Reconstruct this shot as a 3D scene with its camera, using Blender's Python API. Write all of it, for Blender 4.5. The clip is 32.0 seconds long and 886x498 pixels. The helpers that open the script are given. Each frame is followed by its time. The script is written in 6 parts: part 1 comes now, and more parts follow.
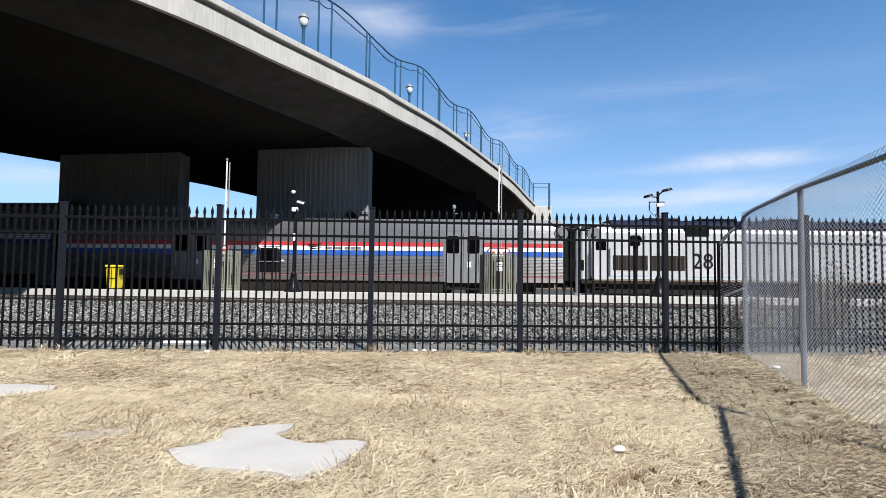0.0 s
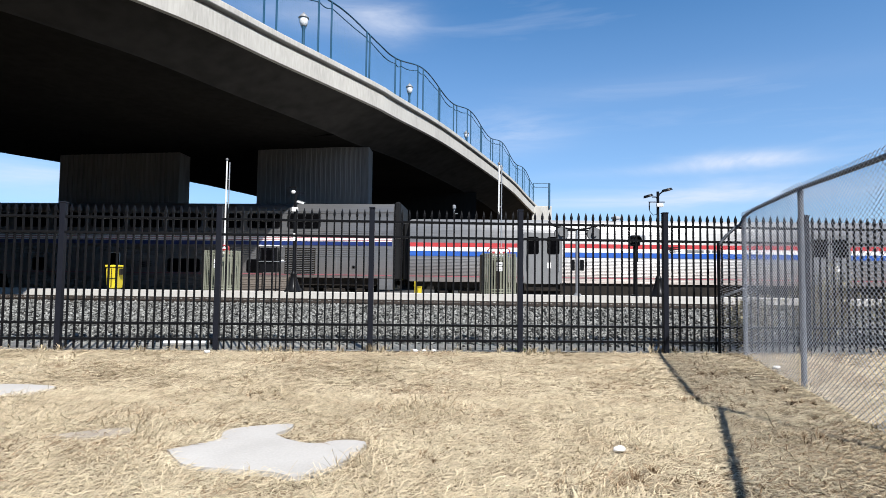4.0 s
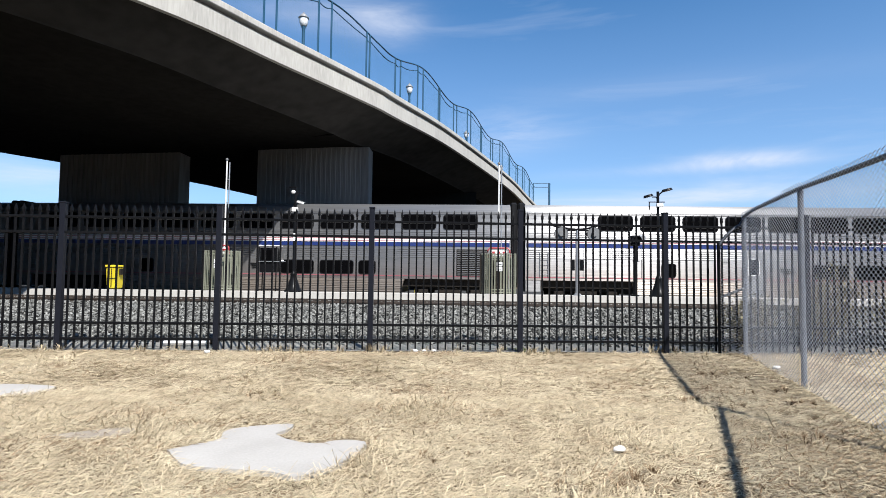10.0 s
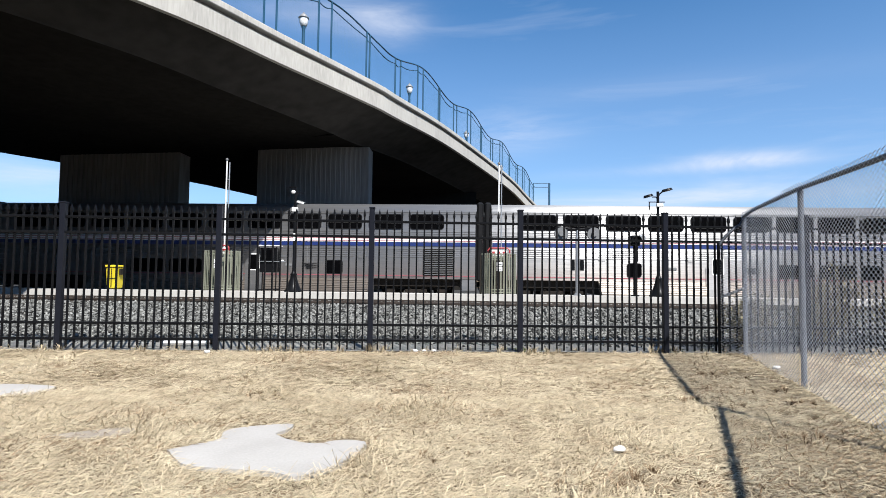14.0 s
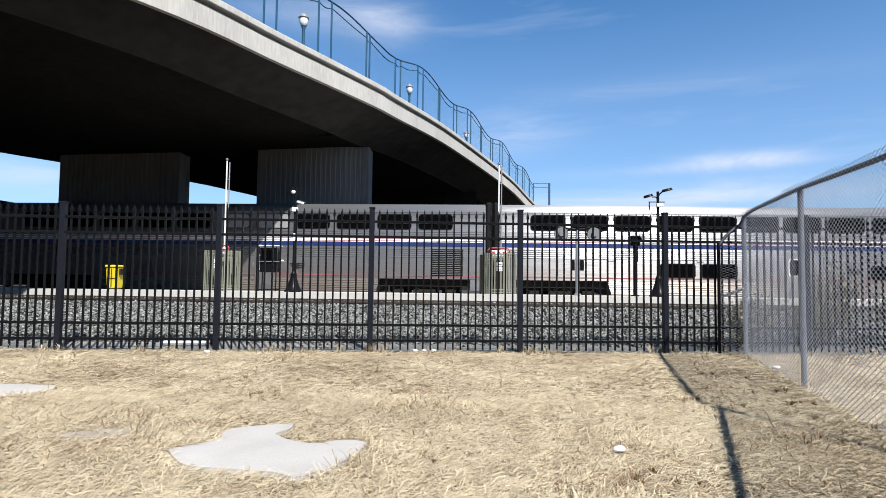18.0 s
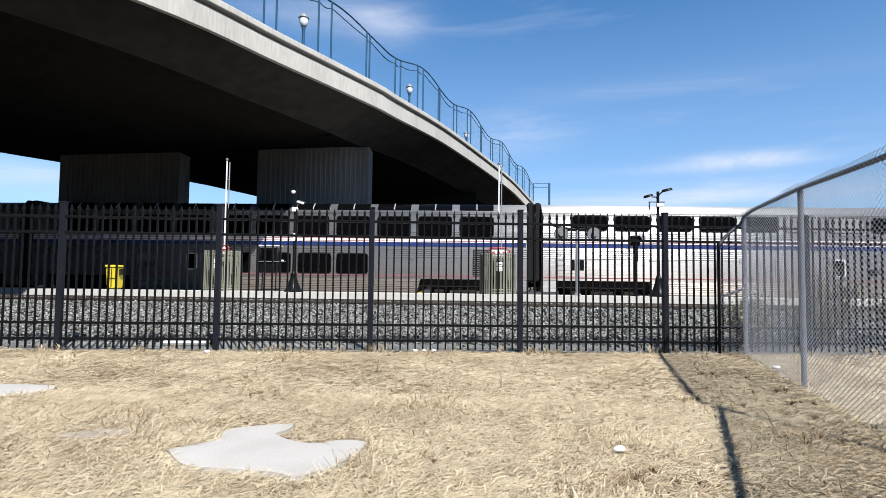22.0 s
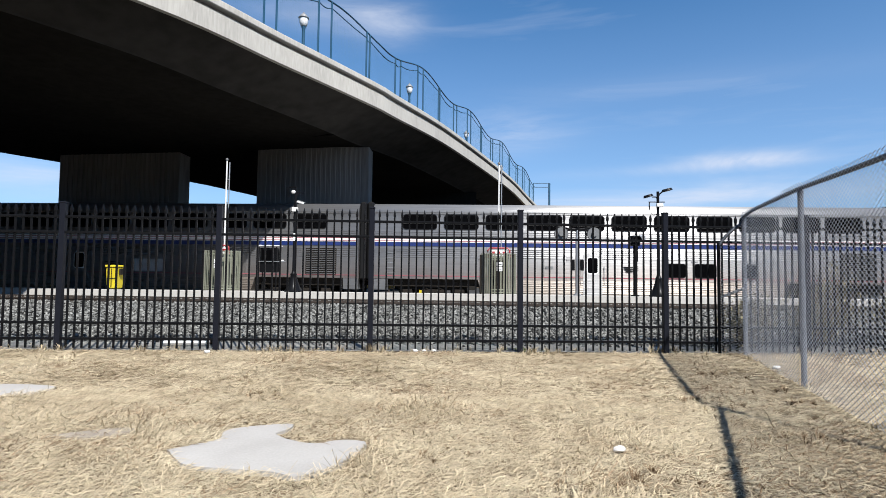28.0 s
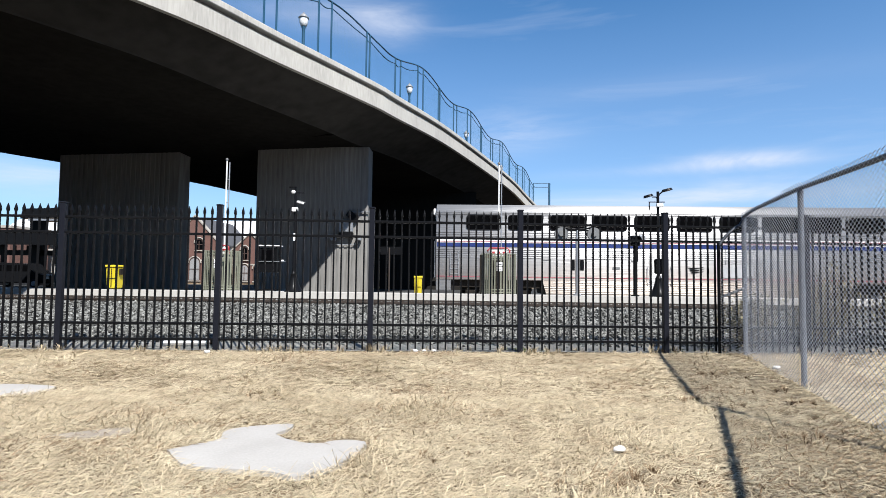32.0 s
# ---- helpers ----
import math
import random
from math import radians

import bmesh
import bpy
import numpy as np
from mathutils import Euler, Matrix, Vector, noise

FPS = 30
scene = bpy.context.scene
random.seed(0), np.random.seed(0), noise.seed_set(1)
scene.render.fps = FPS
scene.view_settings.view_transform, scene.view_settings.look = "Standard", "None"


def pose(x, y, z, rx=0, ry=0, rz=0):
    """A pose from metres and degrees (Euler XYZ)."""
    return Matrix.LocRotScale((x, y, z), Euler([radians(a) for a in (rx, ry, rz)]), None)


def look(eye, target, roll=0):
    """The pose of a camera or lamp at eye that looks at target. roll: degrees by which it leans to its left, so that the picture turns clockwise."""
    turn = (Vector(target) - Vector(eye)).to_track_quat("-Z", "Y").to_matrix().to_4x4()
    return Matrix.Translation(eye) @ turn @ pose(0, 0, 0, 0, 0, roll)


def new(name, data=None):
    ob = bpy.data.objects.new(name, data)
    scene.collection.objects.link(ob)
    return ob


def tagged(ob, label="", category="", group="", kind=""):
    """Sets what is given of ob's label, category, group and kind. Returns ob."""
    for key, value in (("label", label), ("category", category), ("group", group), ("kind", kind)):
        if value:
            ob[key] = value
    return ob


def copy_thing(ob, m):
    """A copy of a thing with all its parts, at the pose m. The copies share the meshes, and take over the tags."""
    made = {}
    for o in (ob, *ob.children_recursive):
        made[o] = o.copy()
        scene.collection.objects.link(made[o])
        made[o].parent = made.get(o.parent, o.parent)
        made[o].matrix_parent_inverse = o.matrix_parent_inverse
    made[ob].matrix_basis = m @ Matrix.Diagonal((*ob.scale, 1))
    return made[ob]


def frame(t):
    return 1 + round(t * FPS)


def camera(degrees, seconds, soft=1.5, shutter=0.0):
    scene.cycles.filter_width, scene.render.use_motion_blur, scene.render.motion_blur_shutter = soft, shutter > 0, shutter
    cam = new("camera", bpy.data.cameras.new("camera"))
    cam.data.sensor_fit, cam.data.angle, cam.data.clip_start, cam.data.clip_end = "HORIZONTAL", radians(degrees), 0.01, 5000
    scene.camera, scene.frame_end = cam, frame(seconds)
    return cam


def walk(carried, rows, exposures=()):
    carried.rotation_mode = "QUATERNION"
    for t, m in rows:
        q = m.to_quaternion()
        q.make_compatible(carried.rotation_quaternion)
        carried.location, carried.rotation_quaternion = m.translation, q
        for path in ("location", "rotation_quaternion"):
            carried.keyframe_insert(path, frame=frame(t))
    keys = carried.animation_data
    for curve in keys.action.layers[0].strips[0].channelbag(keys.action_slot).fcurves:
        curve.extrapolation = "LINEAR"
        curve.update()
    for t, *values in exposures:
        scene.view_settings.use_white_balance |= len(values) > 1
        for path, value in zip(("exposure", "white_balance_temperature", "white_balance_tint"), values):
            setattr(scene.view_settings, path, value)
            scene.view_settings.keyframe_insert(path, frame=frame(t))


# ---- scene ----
cam = camera(78.5, 32.0, soft=0.55, shutter=0.08)
_a, _p = radians(2.2), radians(2.9)
EYE = Vector((0, 0, 1.25))
AIM = EYE + Vector((-math.sin(_a) * math.cos(_p), math.cos(_a) * math.cos(_p), math.sin(_p))) * 20
walk(cam, [(0.0, look(EYE, AIM, 0.7)), (32.0, look(EYE, AIM, 0.7))], exposures=[
    (0.0, 1.20, 6290, 10), (1.5, 1.20, 6290, 10), (5.5, 1.23, 6290, 10), (22.0, 1.23, 6290, 10), (25.0, 1.16, 6290, 10),
    (28.0, 1.09, 6290, 10), (29.2, 1.08, 6290, 10), (30.2, 1.18, 6290, 10), (31.0, 1.22, 6290, 10), (32.0, 1.23, 6290, 10)])

# ---- world, sun ----
SUN_AZ, SUN_EL = radians(152.0), radians(49.0)      # from +Y towards +X
SUN_DIR = Vector((math.sin(SUN_AZ) * math.cos(SUN_EL), math.cos(SUN_AZ) * math.cos(SUN_EL), math.sin(SUN_EL)))
sun_data = bpy.data.lights.new("sun", "SUN")
sun_data.energy, sun_data.angle, sun_data.color = 5.0, radians(0.53), (1.0, 0.96, 0.90)
sun = new("sun", sun_data)
sun.matrix_world = look(SUN_DIR * 60, (0, 0, 0))

world = bpy.data.worlds.new("sky")
scene.world = world
world.use_nodes = True
wt = world.node_tree
wt.nodes.clear()


def wn(kind, **kw):
    n = wt.nodes.new(kind)
    for k, v in kw.items():
        n.inputs[k].default_value = v
    return n


sky = wn("ShaderNodeTexSky")
sky.sky_type, sky.sun_disc, sky.sun_elevation, sky.sun_rotation = "NISHITA", False, SUN_EL, SUN_AZ
sky.altitude, sky.air_density, sky.dust_density, sky.ozone_density = 1600, 1.0, 0.4, 3.0
coord = wn("ShaderNodeTexCoord")
stretch = wn("ShaderNodeMapping", Scale=(1.1, 1.1, 7.0), Rotation=(0.0, 0.05, 0.5), Location=(0.35, 0.2, 0.1))
veil = wn("ShaderNodeTexNoise", Scale=1.7, Detail=8.0, Roughness=0.62, Distortion=0.7)
ramp = wn("ShaderNodeMapRange", **{"From Min": 0.56, "From Max": 0.85, "To Min": 0.0, "To Max": 0.16})
stretch2 = wn("ShaderNodeMapping", Scale=(2.0, 2.0, 16.0), Rotation=(0.0, -0.03, 0.2), Location=(0.9, 0.0, 0.3))
veil2 = wn("ShaderNodeTexNoise", Scale=1.3, Detail=6.0, Roughness=0.55, Distortion=0.3)
ramp2 = wn("ShaderNodeMapRange", **{"From Min": 0.58, "From Max": 0.78, "To Min": 0.0, "To Max": 0.15})
add = wn("ShaderNodeMath")
add.operation, add.use_clamp = "ADD", True
cloud = wn("ShaderNodeMix")
cloud.data_type = "RGBA"
cloud.inputs["B"].default_value = (4.9, 5.1, 5.7, 1.0)
bg = wn("ShaderNodeBackground", Strength=0.077)
rich = wn("ShaderNodeHueSaturation", Saturation=1.18, Hue=0.495)
out = wn("ShaderNodeOutputWorld")
L = wt.links.new
L(coord.outputs["Generated"], stretch.inputs["Vector"])
L(stretch.outputs["Vector"], veil.inputs["Vector"])
L(veil.outputs["Fac"], ramp.inputs["Value"])
L(coord.outputs["Generated"], stretch2.inputs["Vector"])
L(stretch2.outputs["Vector"], veil2.inputs["Vector"])
L(veil2.outputs["Fac"], ramp2.inputs["Value"])
L(ramp.outputs["Result"], add.inputs[0])
L(ramp2.outputs["Result"], add.inputs[1])
# separate cirrus streaks: middle direction, half-width across, half-height, strength


def ray_dir(px, py):
    v = cam.matrix_basis.to_3x3() @ Vector(((px - 784) / 960, (441 - py) / 960, -1))
    return v.normalized()


total = add.outputs["Value"]
for px, py, wd, ht, power in ((1310, 283, 0.085, 0.012, 0.85), (1180, 300, 0.20, 0.010, 0.3), (680, 35, 0.07, 0.035, 0.5), (900, 232, 0.09, 0.035, 0.5), (1250, 345, 0.30, 0.022, 0.5), (560, 20, 0.10, 0.03, 0.4), (1150, 150, 0.35, 0.02, 0.07), (60, 310, 0.10, 0.03, 0.55)):
    mid = ray_dir(px, py)
    across = Vector((mid.y, -mid.x, 0)).normalized()
    up = across.cross(mid)
    terms = []
    for axis, size in ((across, wd), (up, ht)):
        dt = wt.nodes.new("ShaderNodeVectorMath")
        dt.operation = "DOT_PRODUCT"
        dt.inputs[1].default_value = axis / size
        L(coord.outputs["Generated"], dt.inputs[0])
        sq = wn("ShaderNodeMath")
        sq.operation = "POWER"
        sq.inputs[1].default_value = 2.0
        ab = wn("ShaderNodeMath")
        ab.operation = "ABSOLUTE"
        L(dt.outputs["Value"], ab.inputs[0])
        L(ab.outputs[0], sq.inputs[0])
        terms.append(sq)
    sm = wn("ShaderNodeMath")
    sm.operation = "ADD"
    L(terms[0].outputs[0], sm.inputs[0])
    L(terms[1].outputs[0], sm.inputs[1])
    ng = wn("ShaderNodeMath")
    ng.operation, ng.inputs[1].default_value = "MULTIPLY", -1.0
    L(sm.outputs[0], ng.inputs[0])
    ex = wn("ShaderNodeMath")
    ex.operation = "EXPONENT"
    L(ng.outputs[0], ex.inputs[0])
    tx = wn("ShaderNodeMapRange", **{"From Min": 0.38, "From Max": 0.62, "To Min": 0.02, "To Max": power})
    L(veil.outputs["Fac"], tx.inputs["Value"])
    ml = wn("ShaderNodeMath")
    ml.operation = "MULTIPLY"
    L(ex.outputs[0], ml.inputs[0])
    L(tx.outputs["Result"], ml.inputs[1])
    ad = wn("ShaderNodeMath")
    ad.operation, ad.use_clamp = "ADD", True
    L(total, ad.inputs[0])
    L(ml.outputs[0], ad.inputs[1])
    total = ad.outputs[0]
L(total, cloud.inputs["Factor"])
# haze that thickens evenly towards the horizon
split = wn("ShaderNodeSeparateXYZ")
L(coord.outputs["Generated"], split.inputs["Vector"])
low = wn("ShaderNodeMapRange", **{"From Min": 0.0, "From Max": 0.45, "To Min": 0.62, "To Max": 0.0})
L(split.outputs["Z"], low.inputs["Value"])
haze = wn("ShaderNodeMix")
haze.data_type = "RGBA"
haze.inputs["B"].default_value = (2.15, 2.95, 4.45, 1.0)
L(low.outputs["Result"], haze.inputs["Factor"])
L(sky.outputs["Color"], rich.inputs["Color"])
L(rich.outputs["Color"], haze.inputs["A"])
L(haze.outputs["Result"], cloud.inputs["A"])
L(cloud.outputs["Result"], bg.inputs["Color"])
L(bg.outputs["Background"], out.inputs["Surface"])


# ---- materials ----
def material(name, color, rough=0.6, metal=0.0, second=None, scale=3.0, fine=40.0, bump=0.0, amount=0.5, spec=0.5,
             stretch=(1, 1, 1), per_object=0.0, per_island=0.0, contrast=(0.35, 0.65), coat=0.0):
    """Two scales of noise between two colours, roughness variation and fine relief, in object space."""
    m = bpy.data.materials.new(name)
    m.use_nodes = True
    t = m.node_tree
    b = t.nodes["Principled BSDF"]
    b.inputs["Metallic"].default_value = metal
    b.inputs["Specular IOR Level"].default_value = spec
    b.inputs["Coat Weight"].default_value = coat
    second = second or tuple(c * 0.72 for c in color)
    co = t.nodes.new("ShaderNodeTexCoord")
    mp = t.nodes.new("ShaderNodeMapping")
    mp.inputs["Scale"].default_value = stretch
    t.links.new(co.outputs["Object"], mp.inputs["Vector"])
    n1, n2 = t.nodes.new("ShaderNodeTexNoise"), t.nodes.new("ShaderNodeTexNoise")
    for n, s, d in ((n1, scale, 5.0), (n2, fine, 3.0)):
        n.inputs["Scale"].default_value, n.inputs["Detail"].default_value = s, d
        t.links.new(mp.outputs["Vector"], n.inputs["Vector"])
    mixf = t.nodes.new("ShaderNodeMath")
    mixf.operation = "MULTIPLY_ADD"
    mixf.inputs[1].default_value = 1 - amount
    t.links.new(n1.outputs["Fac"], mixf.inputs[0])
    sc = t.nodes.new("ShaderNodeMath")
    sc.operation, sc.inputs[1].default_value = "MULTIPLY", amount
    t.links.new(n2.outputs["Fac"], sc.inputs[0])
    t.links.new(sc.outputs[0], mixf.inputs[2])
    rg = t.nodes.new("ShaderNodeMapRange")
    rg.inputs["From Min"].default_value, rg.inputs["From Max"].default_value = contrast
    t.links.new(mixf.outputs[0], rg.inputs["Value"])
    mix = t.nodes.new("ShaderNodeMix")
    mix.data_type = "RGBA"
    mix.inputs["A"].default_value, mix.inputs["B"].default_value = (*second, 1), (*color, 1)
    t.links.new(rg.outputs["Result"], mix.inputs["Factor"])
    last = mix.outputs["Result"]
    if per_object or per_island:
        src = t.nodes.new("ShaderNodeObjectInfo" if per_object else "ShaderNodeNewGeometry")
        amp = per_object or per_island
        vr = t.nodes.new("ShaderNodeMapRange")
        vr.inputs["To Min"].default_value, vr.inputs["To Max"].default_value = 1 - amp, 1 + amp
        t.links.new(src.outputs["Random" if per_object else "Random Per Island"], vr.inputs["Value"])
        hs = t.nodes.new("ShaderNodeHueSaturation")
        t.links.new(vr.outputs["Result"], hs.inputs["Value"])
        t.links.new(last, hs.inputs["Color"])
        last = hs.outputs["Color"]
    t.links.new(last, b.inputs["Base Color"])
    rr = t.nodes.new("ShaderNodeMapRange")
    rr.inputs["To Min"].default_value, rr.inputs["To Max"].default_value = max(0.02, rough - 0.08), min(1, rough + 0.1)
    t.links.new(n1.outputs["Fac"], rr.inputs["Value"])
    t.links.new(rr.outputs["Result"], b.inputs["Roughness"])
    if bump:
        bp = t.nodes.new("ShaderNodeBump")
        bp.inputs["Strength"].default_value, bp.inputs["Distance"].default_value = 0.8, bump
        t.links.new(n2.outputs["Fac"], bp.inputs["Height"])
        t.links.new(bp.outputs["Normal"], b.inputs["Normal"])
    return m


M = {
    "soil": material("dry_soil", (0.215, 0.158, 0.098), 0.95, second=(0.062, 0.042, 0.024), scale=5, fine=45, bump=0.03, amount=0.65, contrast=(0.40, 0.62), spec=0.1),
    "straw": material("straw", (0.435, 0.37, 0.255), 0.75, second=(0.318, 0.257, 0.17), scale=0.9, fine=3.5, per_island=0.42, spec=0.12),
    "thatch": material("brown_thatch", (0.25, 0.175, 0.108), 0.85, second=(0.115, 0.075, 0.043), scale=2.5, fine=9, per_island=0.5, spec=0.1),
    # Bed coloured near black for the shade in the gaps between stones.
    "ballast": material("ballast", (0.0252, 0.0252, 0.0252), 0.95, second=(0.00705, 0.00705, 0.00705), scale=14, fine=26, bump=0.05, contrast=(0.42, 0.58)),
    "gravel": material("fine_pale_gravel", (0.235, 0.232, 0.218), 0.95, second=(0.11, 0.108, 0.10), scale=22, fine=70, bump=0.02, contrast=(0.4, 0.6), spec=0.1),
    "stone": material("stone", (0.175, 0.175, 0.165), 0.9, second=(0.035, 0.0355, 0.034), scale=8, fine=50, per_island=0.95, bump=0.004, spec=0.12),
    "pad": material("concrete_pad", (0.325, 0.312, 0.292), 0.9, second=(0.265, 0.253, 0.235), scale=2.4, fine=60, bump=0.002),
    "concrete": material("concrete", (0.365, 0.351, 0.319), 0.9, second=(0.24, 0.23, 0.209), scale=1.1, fine=12, bump=0.003, stretch=(1, 1, 0.16), contrast=(0.24, 0.6), spec=0.2),
    # Underside concrete coloured near black to stand in for the deck's shade.
    "girder": material("shade_black_concrete", (0.0205, 0.0193, 0.0177), 0.95, second=(0.013, 0.0122, 0.0112), scale=0.35, fine=3, stretch=(1, 1, 0.4), spec=0.0),
    # Darker copy of the concrete, with the overhang's shade in its colour.
    "web": material("shade_dark_concrete", (0.047, 0.045, 0.0424), 0.95, second=(0.028, 0.027, 0.0255), scale=0.25, fine=1.6, stretch=(1, 1, 0.4), spec=0.0),
    "pier": material("pier_concrete", (0.225, 0.22, 0.21), 0.92, second=(0.11, 0.1075, 0.1025), scale=0.6, fine=5, stretch=(1, 1, 0.12), spec=0.0),
    "platform": material("platform_concrete", (0.37, 0.358, 0.335), 0.88, second=(0.31, 0.298, 0.276), scale=0.8, fine=12, bump=0.002),
    "black": material("black_iron", (0.0045, 0.0047, 0.0054), 0.3, second=(0.007, 0.0074, 0.0085), scale=6, fine=60, spec=0.07),
    # The same black iron, the posts' bluish sky sheen put into its colour.
    "black_post": material("sheen_tinted_black_post", (0.007, 0.008, 0.0118), 0.32, second=(0.01, 0.011, 0.0155), scale=6, fine=60, spec=0.13),
    "galv": material("galvanised_steel", (0.30, 0.312, 0.33), 0.42, 0.5, second=(0.2, 0.212, 0.226), scale=9, fine=60),
    "wire": material("galvanised_wire", (0.36, 0.385, 0.43), 0.42, 0.3, second=(0.23, 0.248, 0.28), scale=5, fine=40),
    "post_steel": material("weathered_galvanised_steel", (0.165, 0.178, 0.203), 0.45, 0.3, second=(0.095, 0.104, 0.122), scale=14, fine=60),
    # Galvanised rails, their backlit underside put into one dark colour.
    "dull_steel": material("shade_dark_pipe", (0.03, 0.035, 0.044), 0.42, 0.2, second=(0.02, 0.0235, 0.03), scale=9, fine=60),
    "teal": material("teal_paint", (0.0115, 0.058, 0.105), 0.4, second=(0.008, 0.043, 0.08), scale=3, fine=30),
    "mesh": material("teal_mesh", (0.03, 0.11, 0.155), 0.5, scale=3, fine=30),
    "steel": material("stainless_steel", (0.20, 0.20, 0.203), 0.42, 0.70, second=(0.155, 0.155, 0.158), scale=0.6, fine=9, stretch=(0.06, 1, 1.5), bump=0.02),
    "dusty_steel": material("dusty_stainless_steel", (0.205, 0.180, 0.157), 0.42, 0.45, second=(0.145, 0.122, 0.103), scale=0.6, fine=9, stretch=(0.06, 1, 1.5), bump=0.02),
    "roof": material("silver_roof", (0.372, 0.372, 0.378), 0.42, 0.3, second=(0.322, 0.322, 0.327), scale=0.5, fine=6),
    "silver": material("silver_paint", (0.36, 0.36, 0.362), 0.42, 0.2, second=(0.29, 0.29, 0.293), scale=0.6, fine=8),
    "white": material("white_paint", (0.608, 0.608, 0.6), 0.5, second=(0.532, 0.532, 0.524), scale=1.2, fine=20),
    "red": material("red_stripe", (0.329, 0.0255, 0.0283), 0.45, second=(0.272, 0.0227, 0.0255), scale=1, fine=14),
    "blue": material("blue_stripe", (0.0113, 0.068, 0.295), 0.45, second=(0.0102, 0.0567, 0.249), scale=1, fine=14),
    "navy": material("navy_stripe", (0.0055, 0.019, 0.105), 0.45, second=(0.0045, 0.015, 0.085), scale=1, fine=14),
    "pink": material("faded_red_stripe", (0.252, 0.0705, 0.0855), 0.5, second=(0.211, 0.0554, 0.0705), scale=1, fine=14),
    "glass": material("tinted_glass", (0.00133, 0.00133, 0.0016), 0.06, second=(0.00233, 0.00233, 0.00267), scale=1, fine=6, spec=0.1),
    "pale": material("plain_pale_grey", (0.211, 0.211, 0.211), 0.5, scale=1, fine=8),
    "under": material("underframe", (0.011, 0.0103, 0.0096), 0.8, second=(0.022, 0.018, 0.0145), scale=3, fine=20, spec=0.08),
    "rubber": material("black_rubber", (0.008, 0.008, 0.0085), 0.45, scale=4, fine=30, spec=0.15),
    "grey": material("grey_paint", (0.121, 0.123, 0.126), 0.5, second=(0.0957, 0.0982, 0.101), scale=2, fine=20),
    "navy_roof": material("navy_roof_paint", (0.007, 0.011, 0.026), 0.6, second=(0.005, 0.0075, 0.018), scale=1, fine=14, spec=0.15),
    "sage": material("sage_metal", (0.175, 0.18, 0.138), 0.5, second=(0.115, 0.12, 0.088), scale=2, fine=25),
    "yellow": material("yellow_plastic", (0.52, 0.42, 0.018), 0.5, second=(0.43, 0.34, 0.013), scale=2, fine=20),
    "brick": material("red_brick", (0.116, 0.0579, 0.0443), 0.9, second=(0.0755, 0.0378, 0.0302), scale=1.2, fine=9),
    "dark_brick": material("dark_brick", (0.0604, 0.0327, 0.0252), 0.9, second=(0.0403, 0.0226, 0.0181), scale=1.2, fine=9),
    "trim": material("pale_stone_trim", (0.302, 0.277, 0.242), 0.85, scale=1.2, fine=9),
    "slate": material("roof_slate", (0.0654, 0.0654, 0.0705), 0.8, scale=1.2, fine=9),
    "leaf": material("dry_leaf", (0.125, 0.118, 0.066), 0.8, second=(0.19, 0.16, 0.10), scale=1.5, fine=6, per_island=0.4),
    "green_weed": material("green_weed", (0.12, 0.145, 0.055), 0.8, second=(0.085, 0.105, 0.04), scale=3, fine=9, per_island=0.4, spec=0.2),
    "bank": material("sky_blocking_wall", (0.0252, 0.0302, 0.0151), 1.0, second=(0.0151, 0.0181, 0.0101), scale=0.4, fine=3),
    "bark": material("bark", (0.0806, 0.0604, 0.0428), 0.9, scale=4, fine=30, bump=0.01),
    "hill": material("far_hill", (0.101, 0.116, 0.136), 1.0, second=(0.0806, 0.101, 0.121), scale=0.02, fine=0.2),
    "tan": material("tan_stucco", (0.262, 0.226, 0.181), 0.9, scale=0.6, fine=9),
    "dark_siding": material("dark_siding", (0.0226, 0.024, 0.027), 0.6, second=(0.0126, 0.0136, 0.0155), scale=0.8, fine=6, spec=0.1),
    "rail": material("rail_steel", (0.0554, 0.0428, 0.0352), 0.55, 0.4, second=(0.0352, 0.0262, 0.0211), scale=2, fine=20),
}


# brushed along the cars: the sun's glint spreads up and down the sides
for key in ("steel", "dusty_steel"):
    nt = M[key].node_tree
    tg = nt.nodes.new("ShaderNodeTangent")
    tg.direction_type, tg.axis = "RADIAL", "X"
    nt.links.new(tg.outputs["Tangent"], nt.nodes["Principled BSDF"].inputs["Tangent"])
    nt.nodes["Principled BSDF"].inputs["Anisotropic"].default_value = 0.85


# road dust thrown up the lower sides of the cars
M["body_steel"] = M["steel"].copy()
M["body_steel"].name = "dusty_sided_steel"
nt = M["body_steel"].node_tree
clean = nt.nodes["Principled BSDF"].inputs["Base Color"].links[0].from_socket
co = nt.nodes.new("ShaderNodeTexCoord")
xyz = nt.nodes.new("ShaderNodeSeparateXYZ")
nt.links.new(co.outputs["Object"], xyz.inputs["Vector"])
grime = nt.nodes.new("ShaderNodeMapRange")
for key, v in (("From Min", 0.9), ("From Max", 2.1), ("To Min", 0.6), ("To Max", 0.0)):
    grime.inputs[key].default_value = v
nt.links.new(xyz.outputs["Z"], grime.inputs["Value"])
film = nt.nodes.new("ShaderNodeMix")
film.data_type = "RGBA"
film.inputs["B"].default_value = (0.18, 0.142, 0.118, 1)
nt.links.new(grime.outputs["Result"], film.inputs["Factor"])
nt.links.new(clean, film.inputs["A"])
nt.links.new(film.outputs["Result"], nt.nodes["Principled BSDF"].inputs["Base Color"])


